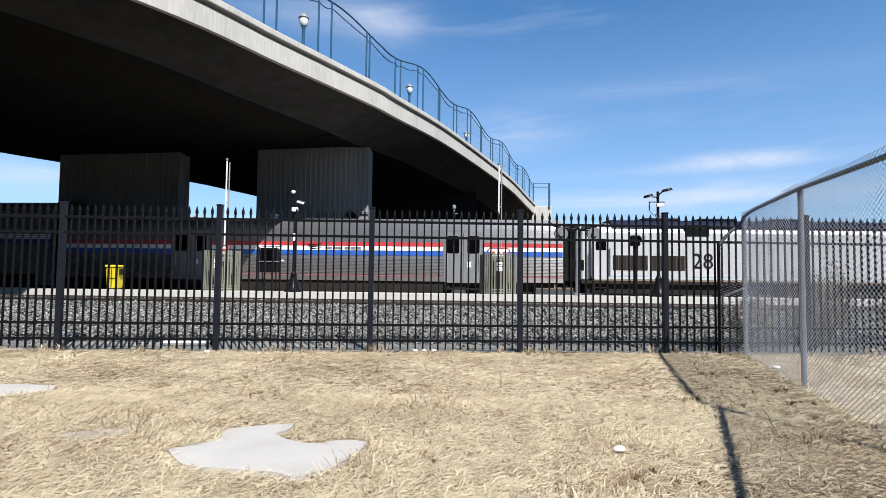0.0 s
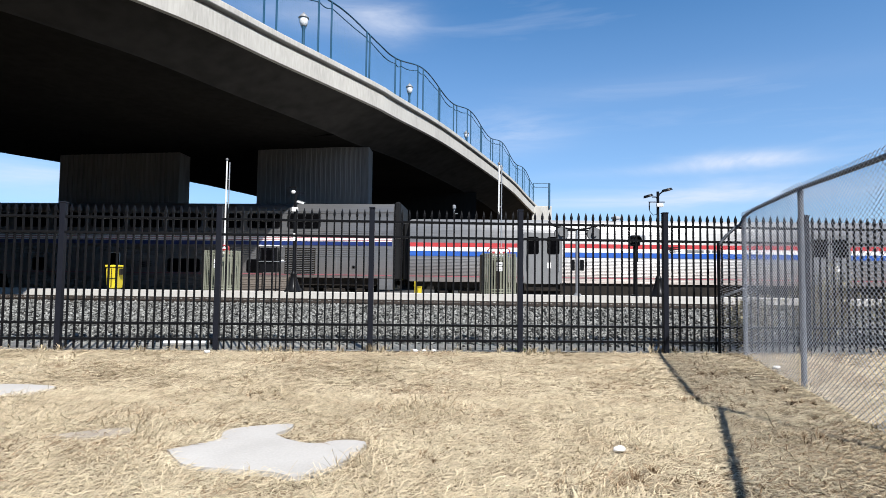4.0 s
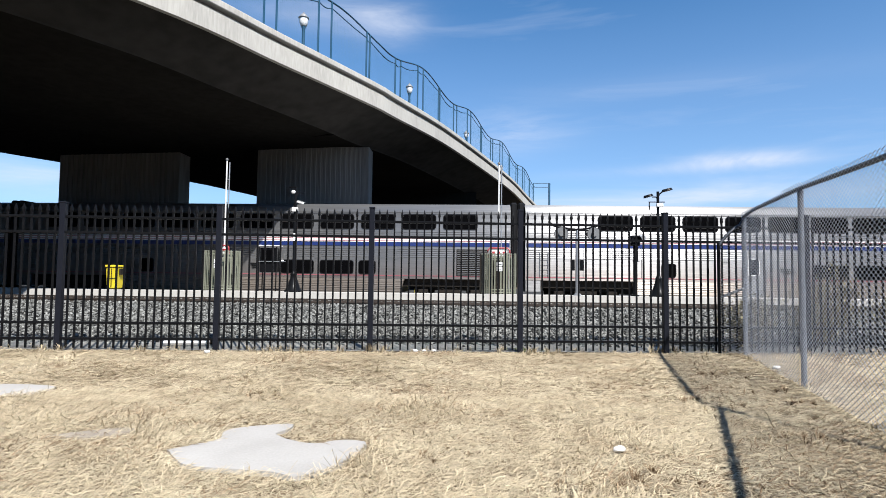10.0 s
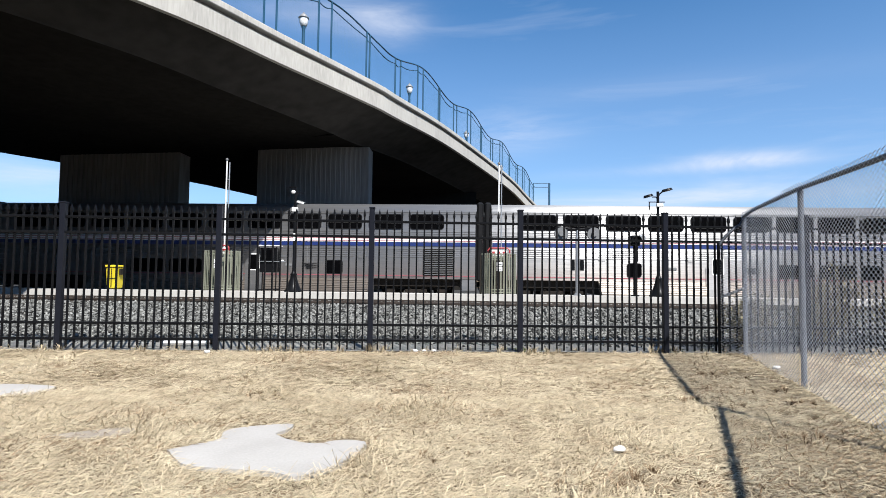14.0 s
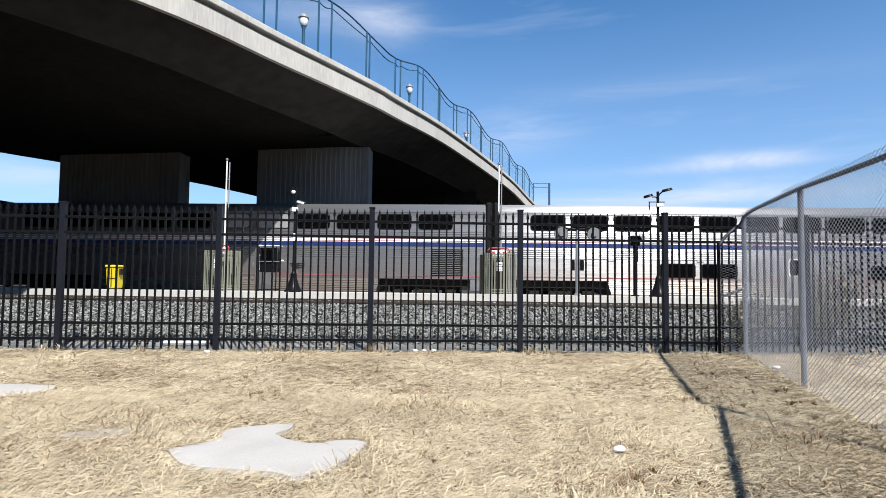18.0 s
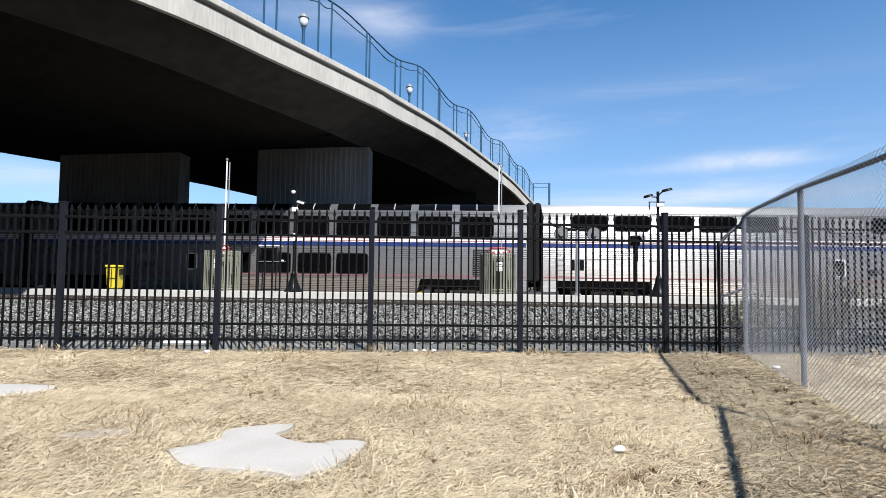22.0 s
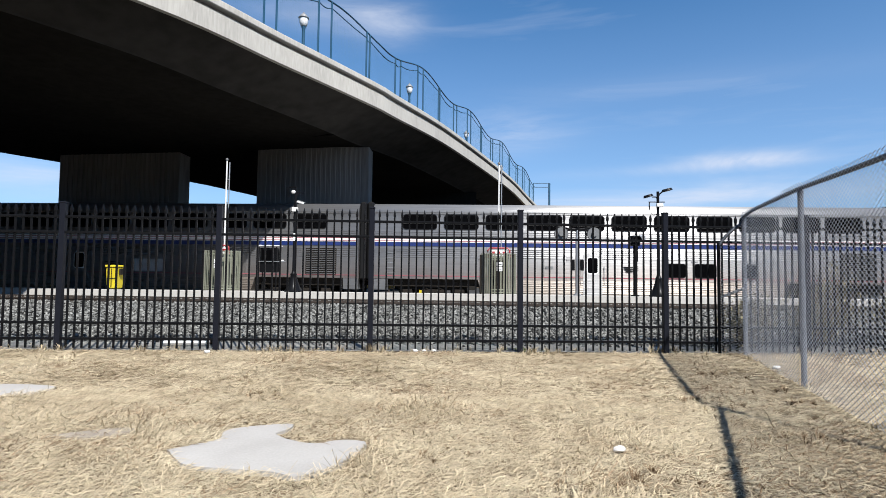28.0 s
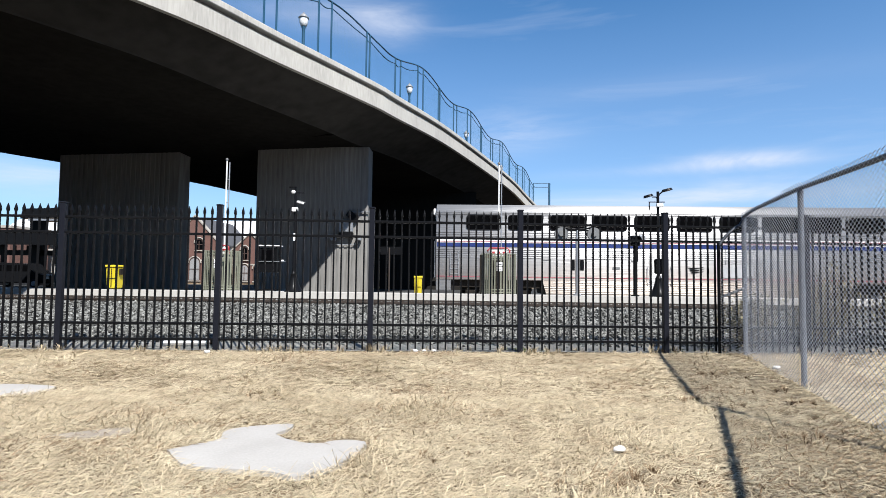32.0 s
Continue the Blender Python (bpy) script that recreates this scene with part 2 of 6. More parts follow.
# ---- mesh helpers ----
def part(name, bm, mat, parent=None, label="", m=None, smooth=False):
    me = bpy.data.meshes.new(name)
    if bm.faces:
        bmesh.ops.recalc_face_normals(bm, faces=bm.faces)
    bm.to_mesh(me)
    bm.free()
    for one in (mat if isinstance(mat, (list, tuple)) else [mat]):
        me.materials.append(M[one])
    if smooth:
        for p in me.polygons:
            p.use_smooth = True
        me.set_sharp_from_angle(angle=radians(38))
    ob = new(name, me)
    ob.parent = parent
    if m is not None:
        ob.matrix_basis = m
    if label:
        tagged(ob, label)
    return ob


def share(name, src, parent, m):
    ob = new(name, src.data)
    ob.parent = parent
    ob.matrix_basis = m
    return ob


def thing(name, m, label, category, group="", kind=""):
    ob = new(name)
    ob.empty_display_size = 0.2
    ob.matrix_basis = m
    return tagged(ob, label, category, group, kind)


def box(bm, x0, x1, y0, y1, z0, z1, bevel=0.0, mat=0):
    vs = [bm.verts.new((x, y, z)) for x in (x0, x1) for y in (y0, y1) for z in (z0, z1)]
    fs = [bm.faces.new([vs[i] for i in q]) for q in
          ((0, 1, 3, 2), (4, 6, 7, 5), (0, 4, 5, 1), (2, 3, 7, 6), (0, 2, 6, 4), (1, 5, 7, 3))]
    for f in fs:
        f.material_index = mat
    if bevel:
        es = {e for f in fs for e in f.edges}
        bmesh.ops.bevel(bm, geom=list(es), offset=bevel, segments=1, affect="EDGES")
    return fs


def boxes(*rows, bevel=0.0):
    bm = bmesh.new()
    for r in rows:
        box(bm, *r, bevel=bevel)
    return bm


def tube(bm, a, b, r, r2=None, sides=8, caps=True):
    a, b = Vector(a), Vector(b)
    q = (b - a).to_track_quat("Z", "Y")
    r2 = r if r2 is None else r2
    rings = []
    for p, rad in ((a, r), (b, r2)):
        rings.append([bm.verts.new(p + q @ Vector((math.cos(k * 2 * math.pi / sides) * rad, math.sin(k * 2 * math.pi / sides) * rad, 0)))
                      for k in range(sides)])
    for k in range(sides):
        bm.faces.new((rings[0][k], rings[0][(k + 1) % sides], rings[1][(k + 1) % sides], rings[1][k]))
    if caps:
        bm.faces.new(rings[0][::-1])
        bm.faces.new(rings[1])


def pipe(bm, pts, r, sides=6):
    """A tube along a polyline."""
    pts = [Vector(p) for p in pts]
    rings = []
    for i, p in enumerate(pts):
        d = (pts[min(i + 1, len(pts) - 1)] - pts[max(i - 1, 0)]).normalized()
        q = d.to_track_quat("Z", "Y")
        rings.append([bm.verts.new(p + q @ Vector((math.cos(k * 2 * math.pi / sides) * r, math.sin(k * 2 * math.pi / sides) * r, 0)))
                      for k in range(sides)])
    for a, b in zip(rings, rings[1:]):
        for k in range(sides):
            bm.faces.new((a[k], a[(k + 1) % sides], b[(k + 1) % sides], b[k]))
    bm.faces.new(rings[0][::-1])
    bm.faces.new(rings[-1])


def lathe(bm, prof, sides=14, at=(0, 0, 0)):
    """prof: rows of radius, height."""
    ax, ay, az = at
    rings = [[bm.verts.new((ax + r * math.cos(k * 2 * math.pi / sides), ay + r * math.sin(k * 2 * math.pi / sides), az + z)) for k in range(sides)]
             for r, z in prof]
    for a, b in zip(rings, rings[1:]):
        for k in range(sides):
            bm.faces.new((a[k], a[(k + 1) % sides], b[(k + 1) % sides], b[k]))
    bm.faces.new(rings[0][::-1])
    bm.faces.new(rings[-1])


def plate(bm, pts, depth, axis="y"):
    """A polygon in the x-z plane given as (x, z), extruded along y by depth."""
    a = [bm.verts.new((x, 0, z)) for x, z in pts]
    b = [bm.verts.new((x, depth, z)) for x, z in pts]
    bm.faces.new(a)
    bm.faces.new(b[::-1])
    n = len(pts)
    for i in range(n):
        bm.faces.new((a[i], b[i], b[(i + 1) % n], a[(i + 1) % n]))


def round_rect(w, h, r, n=4):
    out = []
    for cx, cz, a0 in ((w / 2 - r, h / 2 - r, 0), (-w / 2 + r, h / 2 - r, 90), (-w / 2 + r, -h / 2 + r, 180), (w / 2 - r, -h / 2 + r, 270)):
        for i in range(n + 1):
            a = radians(a0 + 90 * i / n)
            out.append((cx + r * math.cos(a), cz + r * math.sin(a)))
    return out


def grid_sheet(bm, x0, x1, y0, y1, nx, ny, zf):
    vs = [[bm.verts.new((x0 + (x1 - x0) * i / nx, y0 + (y1 - y0) * j / ny, zf(x0 + (x1 - x0) * i / nx, y0 + (y1 - y0) * j / ny)))
           for j in range(ny + 1)] for i in range(nx + 1)]
    for i in range(nx):
        for j in range(ny):
            bm.faces.new((vs[i][j], vs[i + 1][j], vs[i + 1][j + 1], vs[i][j + 1]))


def spline(pts, n):
    """A smooth curve through points, n steps a stretch."""
    P = [Vector(p) for p in pts]
    P = [P[0] * 2 - P[1]] + P + [P[-1] * 2 - P[-2]]
    out = []
    for i in range(1, len(P) - 2):
        a, b, c, d = P[i - 1:i + 3]
        for k in range(n):
            t = k / n
            out.append(0.5 * ((2 * b) + (c - a) * t + (2 * a - 5 * b + 4 * c - d) * t * t + (3 * b - a - 3 * c + d) * t ** 3))
    out.append(P[-2])
    return out


# ---- ground ----
bm = bmesh.new()


def lawn(x, y):
    if y > 9.6 or y < -5 or abs(x) > 14:
        return 0.0
    return 0.03 * noise.noise((x * 0.7, y * 0.7, 0)) + 0.018 * noise.noise((x * 3, y * 3, 4))


xs = [-3000, -600, -150, -60, -30] + [-16 + 0.25 * i for i in range(129)] + [30, 60, 150, 600, 3000]
ys = [-400, -60, -20, -6] + [-5 + 0.25 * i for i in range(61)] + [11, 14, 20, 30, 50, 90, 160, 400, 1200, 4500]
vs = [[bm.verts.new((x, y, lawn(x, y) if abs(x) < 16 else 0)) for y in ys] for x in xs]
for i in range(len(xs) - 1):
    for j in range(len(ys) - 1):
        bm.faces.new((vs[i][j], vs[i + 1][j], vs[i + 1][j + 1], vs[i][j + 1]))
tagged(part("ground", bm, "soil", smooth=True), "dry bare soil under dead straw-coloured grass", "ground", kind="structure")

FENCE_A = radians(4.98)


def along(s, y=0.0, z=0.0):
    """A place on the iron fence's line: s metres along it, y behind it."""
    return Vector((math.cos(FENCE_A) * s - math.sin(FENCE_A) * y, 8.9 + math.sin(FENCE_A) * s + math.cos(FENCE_A) * y, z))


# ballast bed from the fence to the platform
bm = bmesh.new()
n = 60
rows = []
for i in range(n + 1):
    x = -70 + 160 * i / n
    rows.append([bm.verts.new((x, y, z)) for y, z in
                 ((8.9 + math.tan(FENCE_A) * x * (1 if abs(x) < 30 else 30 / abs(x)) + 0.12, 0.015), (14 + 0.02 * x, 0.16), (17.0, 0.26), (20.0, 0.32))])
for a, b in zip(rows, rows[1:]):
    for k in range(3):
        bm.faces.new((a[k], b[k], b[k + 1], a[k + 1]))
tagged(part("ballast_bed", bm, "ballast", smooth=True), "ballast bed behind the iron fence, coloured near black for shaded gaps", "gravel", kind="structure")
bm = bmesh.new()
rows = [[bm.verts.new(along(-14 + 0.5 * i, y, z + 0.006 * noise.noise((i * 1.7, y * 9, 3)))) for y, z in ((0.03, 0.03), (0.3, 0.042), (0.6, 0.05), (0.85, 0.055))] for i in range(57)]
for a, b in zip(rows, rows[1:]):
    for k in range(3):
        bm.faces.new((a[k], b[k], b[k + 1], a[k + 1]))
tagged(part("gravel_strip", bm, "gravel", smooth=True), "strip of fine pale gravel along the iron fence", "gravel", kind="structure")
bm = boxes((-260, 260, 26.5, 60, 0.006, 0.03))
tagged(part("track_bed", bm, "ballast"), "ballast under the railway track, coloured near black for shade", "gravel", kind="structure")

# ---- platform ----
PLAT_Y0, PLAT_Y1, PLAT_Z = 19.8, 26.3, 0.605
platform = thing("platform", pose(0, 0, 0), "low pale concrete station platform beside the track", "platform", kind="structure")
bm = bmesh.new()
plate(bm, [(PLAT_Y0, 0.02), (PLAT_Y1, 0.02), (PLAT_Y1, 0.44), (PLAT_Y0 + 0.4, PLAT_Z), (PLAT_Y0, PLAT_Z)], 3.04)
first = part("slab", bm, "platform", platform, m=pose(-60, 0, 0, 0, 0, 90) @ pose(0, 0, 0))
for i in range(1, 42):
    share("slab", first, platform, pose(-60 + i * 3.05, 0, 0, 0, 0, 90))

# ---- tracks ----
TRACK_Y = 26.62 + 1.55
CURVE_X, CURVE_R = 5.0, 900.0


def rail_line(x):
    """How far the gently curved track's middle lies behind TRACK_Y at x."""
    return (x - CURVE_X) ** 2 / (2 * CURVE_R)


track = thing("railway_track", pose(0, TRACK_Y, 0), "steel railway track on ballast beside the platform", "track", kind="structure")
for y in (-0.75, 0.75):
    bm = bmesh.new()
    sec = [(y - 0.07, -0.17), (y + 0.07, -0.17), (y + 0.07, -0.15), (y + 0.012, -0.15), (y + 0.012, -0.06), (y + 0.035, -0.06), (y + 0.035, 0.0), (y - 0.035, 0.0), (y - 0.035, -0.06), (y - 0.012, -0.06), (y - 0.012, -0.15), (y - 0.07, -0.15)]
    rings = [[bm.verts.new((x, q + rail_line(x), z)) for q, z in sec] for x in range(-180, 181, 6)]
    for a, b in zip(rings, rings[1:]):
        for k in range(12):
            bm.faces.new((a[k], a[(k + 1) % 12], b[(k + 1) % 12], b[k]))
    part("rail", bm, "rail", track, m=pose(0, 0, 0.06))

# Two low brown rails, a dark line along the platform's foot.
near = thing("station_track", pose(0, 18.35, 0.2), "two low brown rails along the foot of the platform", "track", kind="structure")
for y in (-0.75, 0.75):
    part("rail", boxes((-120, 120, y - 0.035, y + 0.035, 0.15, 0.21), (-120, 120, y - 0.012, y + 0.012, 0.04, 0.15), (-120, 120, y - 0.07, y + 0.07, 0.03, 0.05)), "rail", near)

# unseen dark walls added behind the camera to cut the low sky light
back = boxes((-70, 60, -24, -22, 0, 15), (60, 62, -24, 8, 0, 15), (-72, -70, -24, 4, 0, 15))
tagged(part("backdrop", back, "bank"), "unseen dark wall added behind the lot to cut sky light", "bank", kind="structure")

# ---- overpass ----
# right-hand deck edge: x, y, underside of the edge beam
EDGE = spline([(-46.0, -10.0, 9.3), (-34.0, -3.5, 9.4), (-24.0, 2.5, 9.55), (-16.2, 8.8, 9.65), (-10.12, 16.12, 9.71), (-7.42, 21.33, 9.79), (-4.64, 26.74, 9.83), (-3.78, 28.98, 9.89), (-0.9, 37.59, 10.26), (4.31, 52.83, 9.96), (7.77, 63.03, 9.08), (15.8, 86.7, 7.2), (27.04, 119.85, 4.58), (39.89, 157.73, 1.58)], 6)


def side(i):
    d = EDGE[min(i + 1, len(EDGE) - 1)] - EDGE[max(i - 1, 0)]
    return Vector((-d.y, d.x, 0)).normalized()      # towards the far, left-hand edge


def ribbon(bm, section, lo=0, hi=None, taper=False):
    """Sweeps a closed section (offset from the edge, height over the edge's underside) along the deck edge."""
    rings = []
    for i in range(lo, hi or len(EDGE)):
        p, s = EDGE[i], side(i)
        k = min(1.0, max(0.70, 0.70 + (p.y - 11.5) * 0.0165)) if taper else 1.0     # overhang narrowed at the near end to fit the camera's view
        rings.append([bm.verts.new((p.x + s.x * o * (k if o < 4 else 1), p.y + s.y * o * (k if o < 4 else 1), p.z + h * (k if o < 4 else 1))) for o, h in section])
    m = len(section)
    for a, b in zip(rings, rings[1:]):
        for k in range(m):
            bm.faces.new((a[k], a[(k + 1) % m], b[(k + 1) % m], b[k]))
    bm.faces.new(rings[0][::-1])
    bm.faces.new(rings[-1])


WIDTH = 25.0
bridge = thing("overpass", pose(0, 0, 0), "curved grey concrete road overpass crossing the railway", "bridge")
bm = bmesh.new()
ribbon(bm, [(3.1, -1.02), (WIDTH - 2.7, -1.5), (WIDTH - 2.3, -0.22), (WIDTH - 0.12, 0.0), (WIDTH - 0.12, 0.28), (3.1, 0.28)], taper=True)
part("box_girder", bm, "girder", bridge, "underside coloured near black for the shade below the deck", smooth=True)
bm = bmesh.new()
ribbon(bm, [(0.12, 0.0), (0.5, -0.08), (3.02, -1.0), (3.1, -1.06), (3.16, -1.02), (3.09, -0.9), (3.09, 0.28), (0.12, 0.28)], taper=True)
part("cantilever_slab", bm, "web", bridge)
bm = bmesh.new()
ribbon(bm, [(0.0, -0.02), (0.28, -0.02), (0.28, 1.16), (-0.10, 1.16), (-0.13, 1.13), (-0.13, 0.92), (-0.10, 0.89), (0.14, 0.89), (0.14, 0.76), (0.0, 0.74)])
part("parapet", bm, "concrete", bridge, "sunlit weathered concrete parapet", smooth=True)
bm = bmesh.new()
ribbon(bm, [(WIDTH - 0.28, -0.02), (WIDTH, -0.02), (WIDTH, 1.16), (WIDTH - 0.28, 1.16)])
part("parapet", bm, "concrete", bridge, smooth=True)

# wall piers, in a line parallel to the track
for x0, x1 in ((-24.71, -17.25), (-12.47, -5.72)):
    pier = thing("bridge_pier", pose(x0, 31.9, 0), "broad ribbed concrete wall pier under the overpass", "pier", "piers under the overpass")
    part("wall", boxes((0, x1 - x0, 0, 1.3, 0, 8.95), bevel=0.03), "pier", pier)
    rib = part("rib", boxes((-0.07, 0.07, -0.035, 0.02, 0.2, 8.9), bevel=0.01), "pier", pier, m=pose(0.5, 0, 0))
    k = 1
    while 0.5 + k * 0.3 < x1 - x0 - 0.5:
        share("rib", rib, pier, pose(0.5 + k * 0.3, 0, 0))
        k += 1
# Rear wall shares the near-black concrete, shade put into its colour.
back = thing("bridge_pier", pose(-11.5, 50.0, 0), "concrete pier wall, coloured near black for the overpass's shade", "pier", "piers under the overpass")
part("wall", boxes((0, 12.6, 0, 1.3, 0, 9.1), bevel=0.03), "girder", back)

# railing on the parapet: bays with a waved top
lens, acc = [0.0], 0.0
for a, b in zip(EDGE, EDGE[1:]):
    acc += (Vector((b.x, b.y)) - Vector((a.x, a.y))).length
    lens.append(acc)


def deck(s, o=0.12, h=1.16):
    i = max(0, min(len(lens) - 2, sum(1 for v in lens if v <= s) - 1))
    f = (s - lens[i]) / (lens[i + 1] - lens[i])
    p, sd = EDGE[i].lerp(EDGE[i + 1], f), side(i).lerp(side(i + 1), f)
    return Vector((p.x + sd.x * o, p.y + sd.y * o, p.z + h))


RAIL_PERIOD = 9.55
END_RAIL = deck(97.0)


def wave(s):
    return 2.45 + 0.33 * math.cos((s - 53.9) / RAIL_PERIOD * 2 * math.pi)


railing = thing("railing", pose(0, 0, 0), "teal steel safety railing with a waved top on the overpass", "railing")
GAPS = (0.42, 0.13, 0.33)
group, s = 0, 53.32 - 6 * RAIL_PERIOD / 3
while s < 95.5:
    gap, nxt = GAPS[group % 3], GAPS[(group + 1) % 3]
    for d in (-gap, gap):
        bm = bmesh.new()
        a = deck(s + d)
        tube(bm, a, a + Vector((0, 0, wave(s + d))), 0.045, sides=6)
        part("post", bm, "teal", railing)
        bm = bmesh.new()
        box(bm, -0.09, 0.09, -0.09, 0.09, 0, 0.02)
        part("base_plate", bm, "teal", railing, m=Matrix.Translation(a))
    for lo, hi, drop in ((s - gap, s + gap, 0.0), (s + gap, s + RAIL_PERIOD / 3 - nxt, 0.0), (s - gap, s + gap, 0.3), (s + gap, s + RAIL_PERIOD / 3 - nxt, 0.3)):
        bm = bmesh.new()
        steps = [lo + (hi - lo) * k / 8 for k in range(9)]
        pipe(bm, [deck(q) + Vector((0, 0, wave(q) - drop - (0.0 if drop == 0 else 0.12 * math.sin((q - lo) / (hi - lo) * math.pi)))) for q in steps], 0.04 if drop == 0 else 0.025)
        part("top_rail" if drop == 0 else "lower_rail", bm, "teal", railing)
    lo, hi = s + gap, s + RAIL_PERIOD / 3 - nxt
    bm = bmesh.new()
    nw = int((hi - lo) / 0.10)
    for k in range(1, nw):
        q = lo + (hi - lo) * k / nw
        a = deck(q)
        tube(bm, a, a + Vector((0, 0, wave(q) - 0.3)), 0.0018, sides=3, caps=False)
    for k in range(1, 20):
        q0, q1 = deck(lo), deck(hi)
        tube(bm, q0 + Vector((0, 0, k * 0.1)), q1 + Vector((0, 0, k * 0.1)), 0.0018, sides=3, caps=False)
    part("mesh_panel", bm, "mesh", railing)
    group += 1
    s += RAIL_PERIOD / 3

# return panel and pylon at the railing's end
for d in (0.0, 1.9):
    bm = bmesh.new()
    tube(bm, (END_RAIL.x + d, END_RAIL.y, END_RAIL.z - 0.6), (END_RAIL.x + d, END_RAIL.y, END_RAIL.z + 2.45), 0.06 if d == 0 else 0.12, sides=6)
    part("post", bm, "teal", railing)
for z in (2.42, 1.95):
    bm = bmesh.new()
    tube(bm, (END_RAIL.x, END_RAIL.y, END_RAIL.z + z), (END_RAIL.x + 1.9, END_RAIL.y, END_RAIL.z + z), 0.04, sides=6)
    part("top_rail" if z > 2 else "lower_rail", bm, "teal", railing)
pylon = part("pylon", boxes((END_RAIL.x - 0.15, END_RAIL.x + 2.2, END_RAIL.y + 0.05, END_RAIL.y + 1.2, 0, END_RAIL.z - 0.3), bevel=0.05), "concrete", bridge)

# pedestrian lamps on the deck
lamp = None
for s in (54.4, 66.5, 78.8, 91.0):
    at = deck(s, 2.5, 0.3)
    if lamp is None:
        lamp = thing("street_lamp", Matrix.Translation(at), "dark lamp post with a white lantern on the overpass", "street lamp", "lamps on the overpass")
        bm = bmesh.new()
        lathe(bm, [(0.16, 0), (0.16, 0.5), (0.09, 0.6), (0.07, 3.1), (0.1, 3.2), (0.11, 3.28)], 12)
        part("post", bm, "teal", lamp, smooth=True)
        bm = bmesh.new()
        lathe(bm, [(0.11, 3.28), (0.15, 3.31), (0.2, 3.45), (0.215, 3.62), (0.205, 3.7)], 14)
        part("globe", bm, "white", lamp, "white glass lantern", smooth=True)
        bm = bmesh.new()
        lathe(bm, [(0.26, 3.7), (0.26, 3.73), (0.19, 3.75), (0.17, 3.83), (0.1, 3.9), (0.035, 3.93), (0.03, 4.0)], 14)
        part("cap", bm, "pale", lamp, smooth=True)
    else:
        copy_thing(lamp, Matrix.Translation(at))

# ---- iron fence ----
fence = thing("iron_fence", pose(0, 0, 0), "tall black wrought-iron picket fence with spear tops", "fence")
TURN = Matrix.Rotation(FENCE_A, 4, "Z")


def on_fence(s, y=0.0, z=0.0):
    return Matrix.Translation(along(s, y, z)) @ TURN


POST0, PANEL = -6.385, 2.44
post = None
for i in range(-4, 9):
    s = POST0 + PANEL * i
    if post is None:
        post = part("post", boxes((-0.043, 0.043, -0.043, 0.043, -0.2, 2.34), (-0.049, 0.049, -0.049, 0.049, 2.34, 2.367), bevel=0.006), "black_post", fence, m=on_fence(s))
    else:
        share("post", post, fence, on_fence(s))
END = POST0 + PANEL * 8
CORNER_S = POST0 + PANEL * 4 + 0.86
for i in range(-4, 8):
    s0 = POST0 + PANEL * i
    s1 = min(s0 + PANEL, END)
    if s0 >= END:
        continue
    for z in (2.13, 1.882, 0.455, 0.207):
        part("rail", boxes((s0 + 0.043, s1 - (0.043 if s1 < END else 0.0), -0.022, 0.022, z - 0.02, z + 0.02), bevel=0.004), "black", fence, m=on_fence(0))
picket = None
for i in range(-4, 8):
    for k in range(1, 20):
        s = POST0 + PANEL * i + PANEL * k / 20
        if s > END:
            continue
        if picket is None:
            bm = boxes((-0.0125, 0.0125, -0.0125, 0.0125, 0.06, 2.2))
            rings = [[bm.verts.new((x * r, y * r, z)) for x, y in ((1, 1), (-1, 1), (-1, -1), (1, -1))] for r, z in ((0.013, 2.2), (0.0195, 2.232), (0.016, 2.27), (0.002, 2.335))]
            for a, b in zip(rings, rings[1:]):
                for j in range(4):
                    bm.faces.new((a[j], a[(j + 1) % 4], b[(j + 1) % 4], b[j]))
            picket = part("picket", bm, "black", fence, m=on_fence(s))
        else:
            share("picket", picket, fence, on_fence(s))

# ---- chain-link fence ----
CH0, CH1 = Vector((4.67, 9.20, 0)), Vector((3.955, 6.50, 0))
CD = (CH1 - CH0).normalized()
chain = thing("chain_link_fence", pose(0, 0, 0), "galvanised chain-link fence on round steel posts", "fence")


SPAN = (CH1 - CH0).length
CD2 = Vector((-0.255, -0.967, 0)).normalized()


CD3 = Vector((-0.374, -0.927, 0)).normalized()      # past the third post, unseen, bent and lowered to shape its shadow


def on_chain(s, z=0.0):
    if s > SPAN * 2:
        return CH1 + CD2 * SPAN + CD3 * (s - SPAN * 2) + Vector((0, 0, z))
    if s > SPAN:
        return CH1 + CD2 * (s - SPAN) + Vector((0, 0, z))
    return CH0 + CD * s + Vector((0, 0, z))


CORNER = along(CORNER_S + 0.02, -0.07)


def chain_top(s):
    if s > SPAN * 2:
        return 2.0
    if s > SPAN:
        return 2.33 - 0.028 * (s - SPAN)
    return 2.352 - 0.012 * s / SPAN if s > 0.7 else 2.348 - 0.04 * ((0.7 - s) / 0.7) ** 2


for s in (0, SPAN, SPAN * 2, SPAN * 3.1):
    bm = bmesh.new()
    h = chain_top(s)
    tube(bm, on_chain(s, -0.2), on_chain(s, h - 0.05), 0.031, sides=12)
    lathe(bm, [(0.035, h - 0.07), (0.039, h - 0.04), (0.02, h)], 10, on_chain(s))
    part("post", bm, "post_steel", chain, smooth=True)
bm = bmesh.new()
tube(bm, CORNER + Vector((0, 0, -0.2)), CORNER + Vector((0, 0, 1.86)), 0.026, sides=12)
part("post", bm, "black", chain, "black corner post")
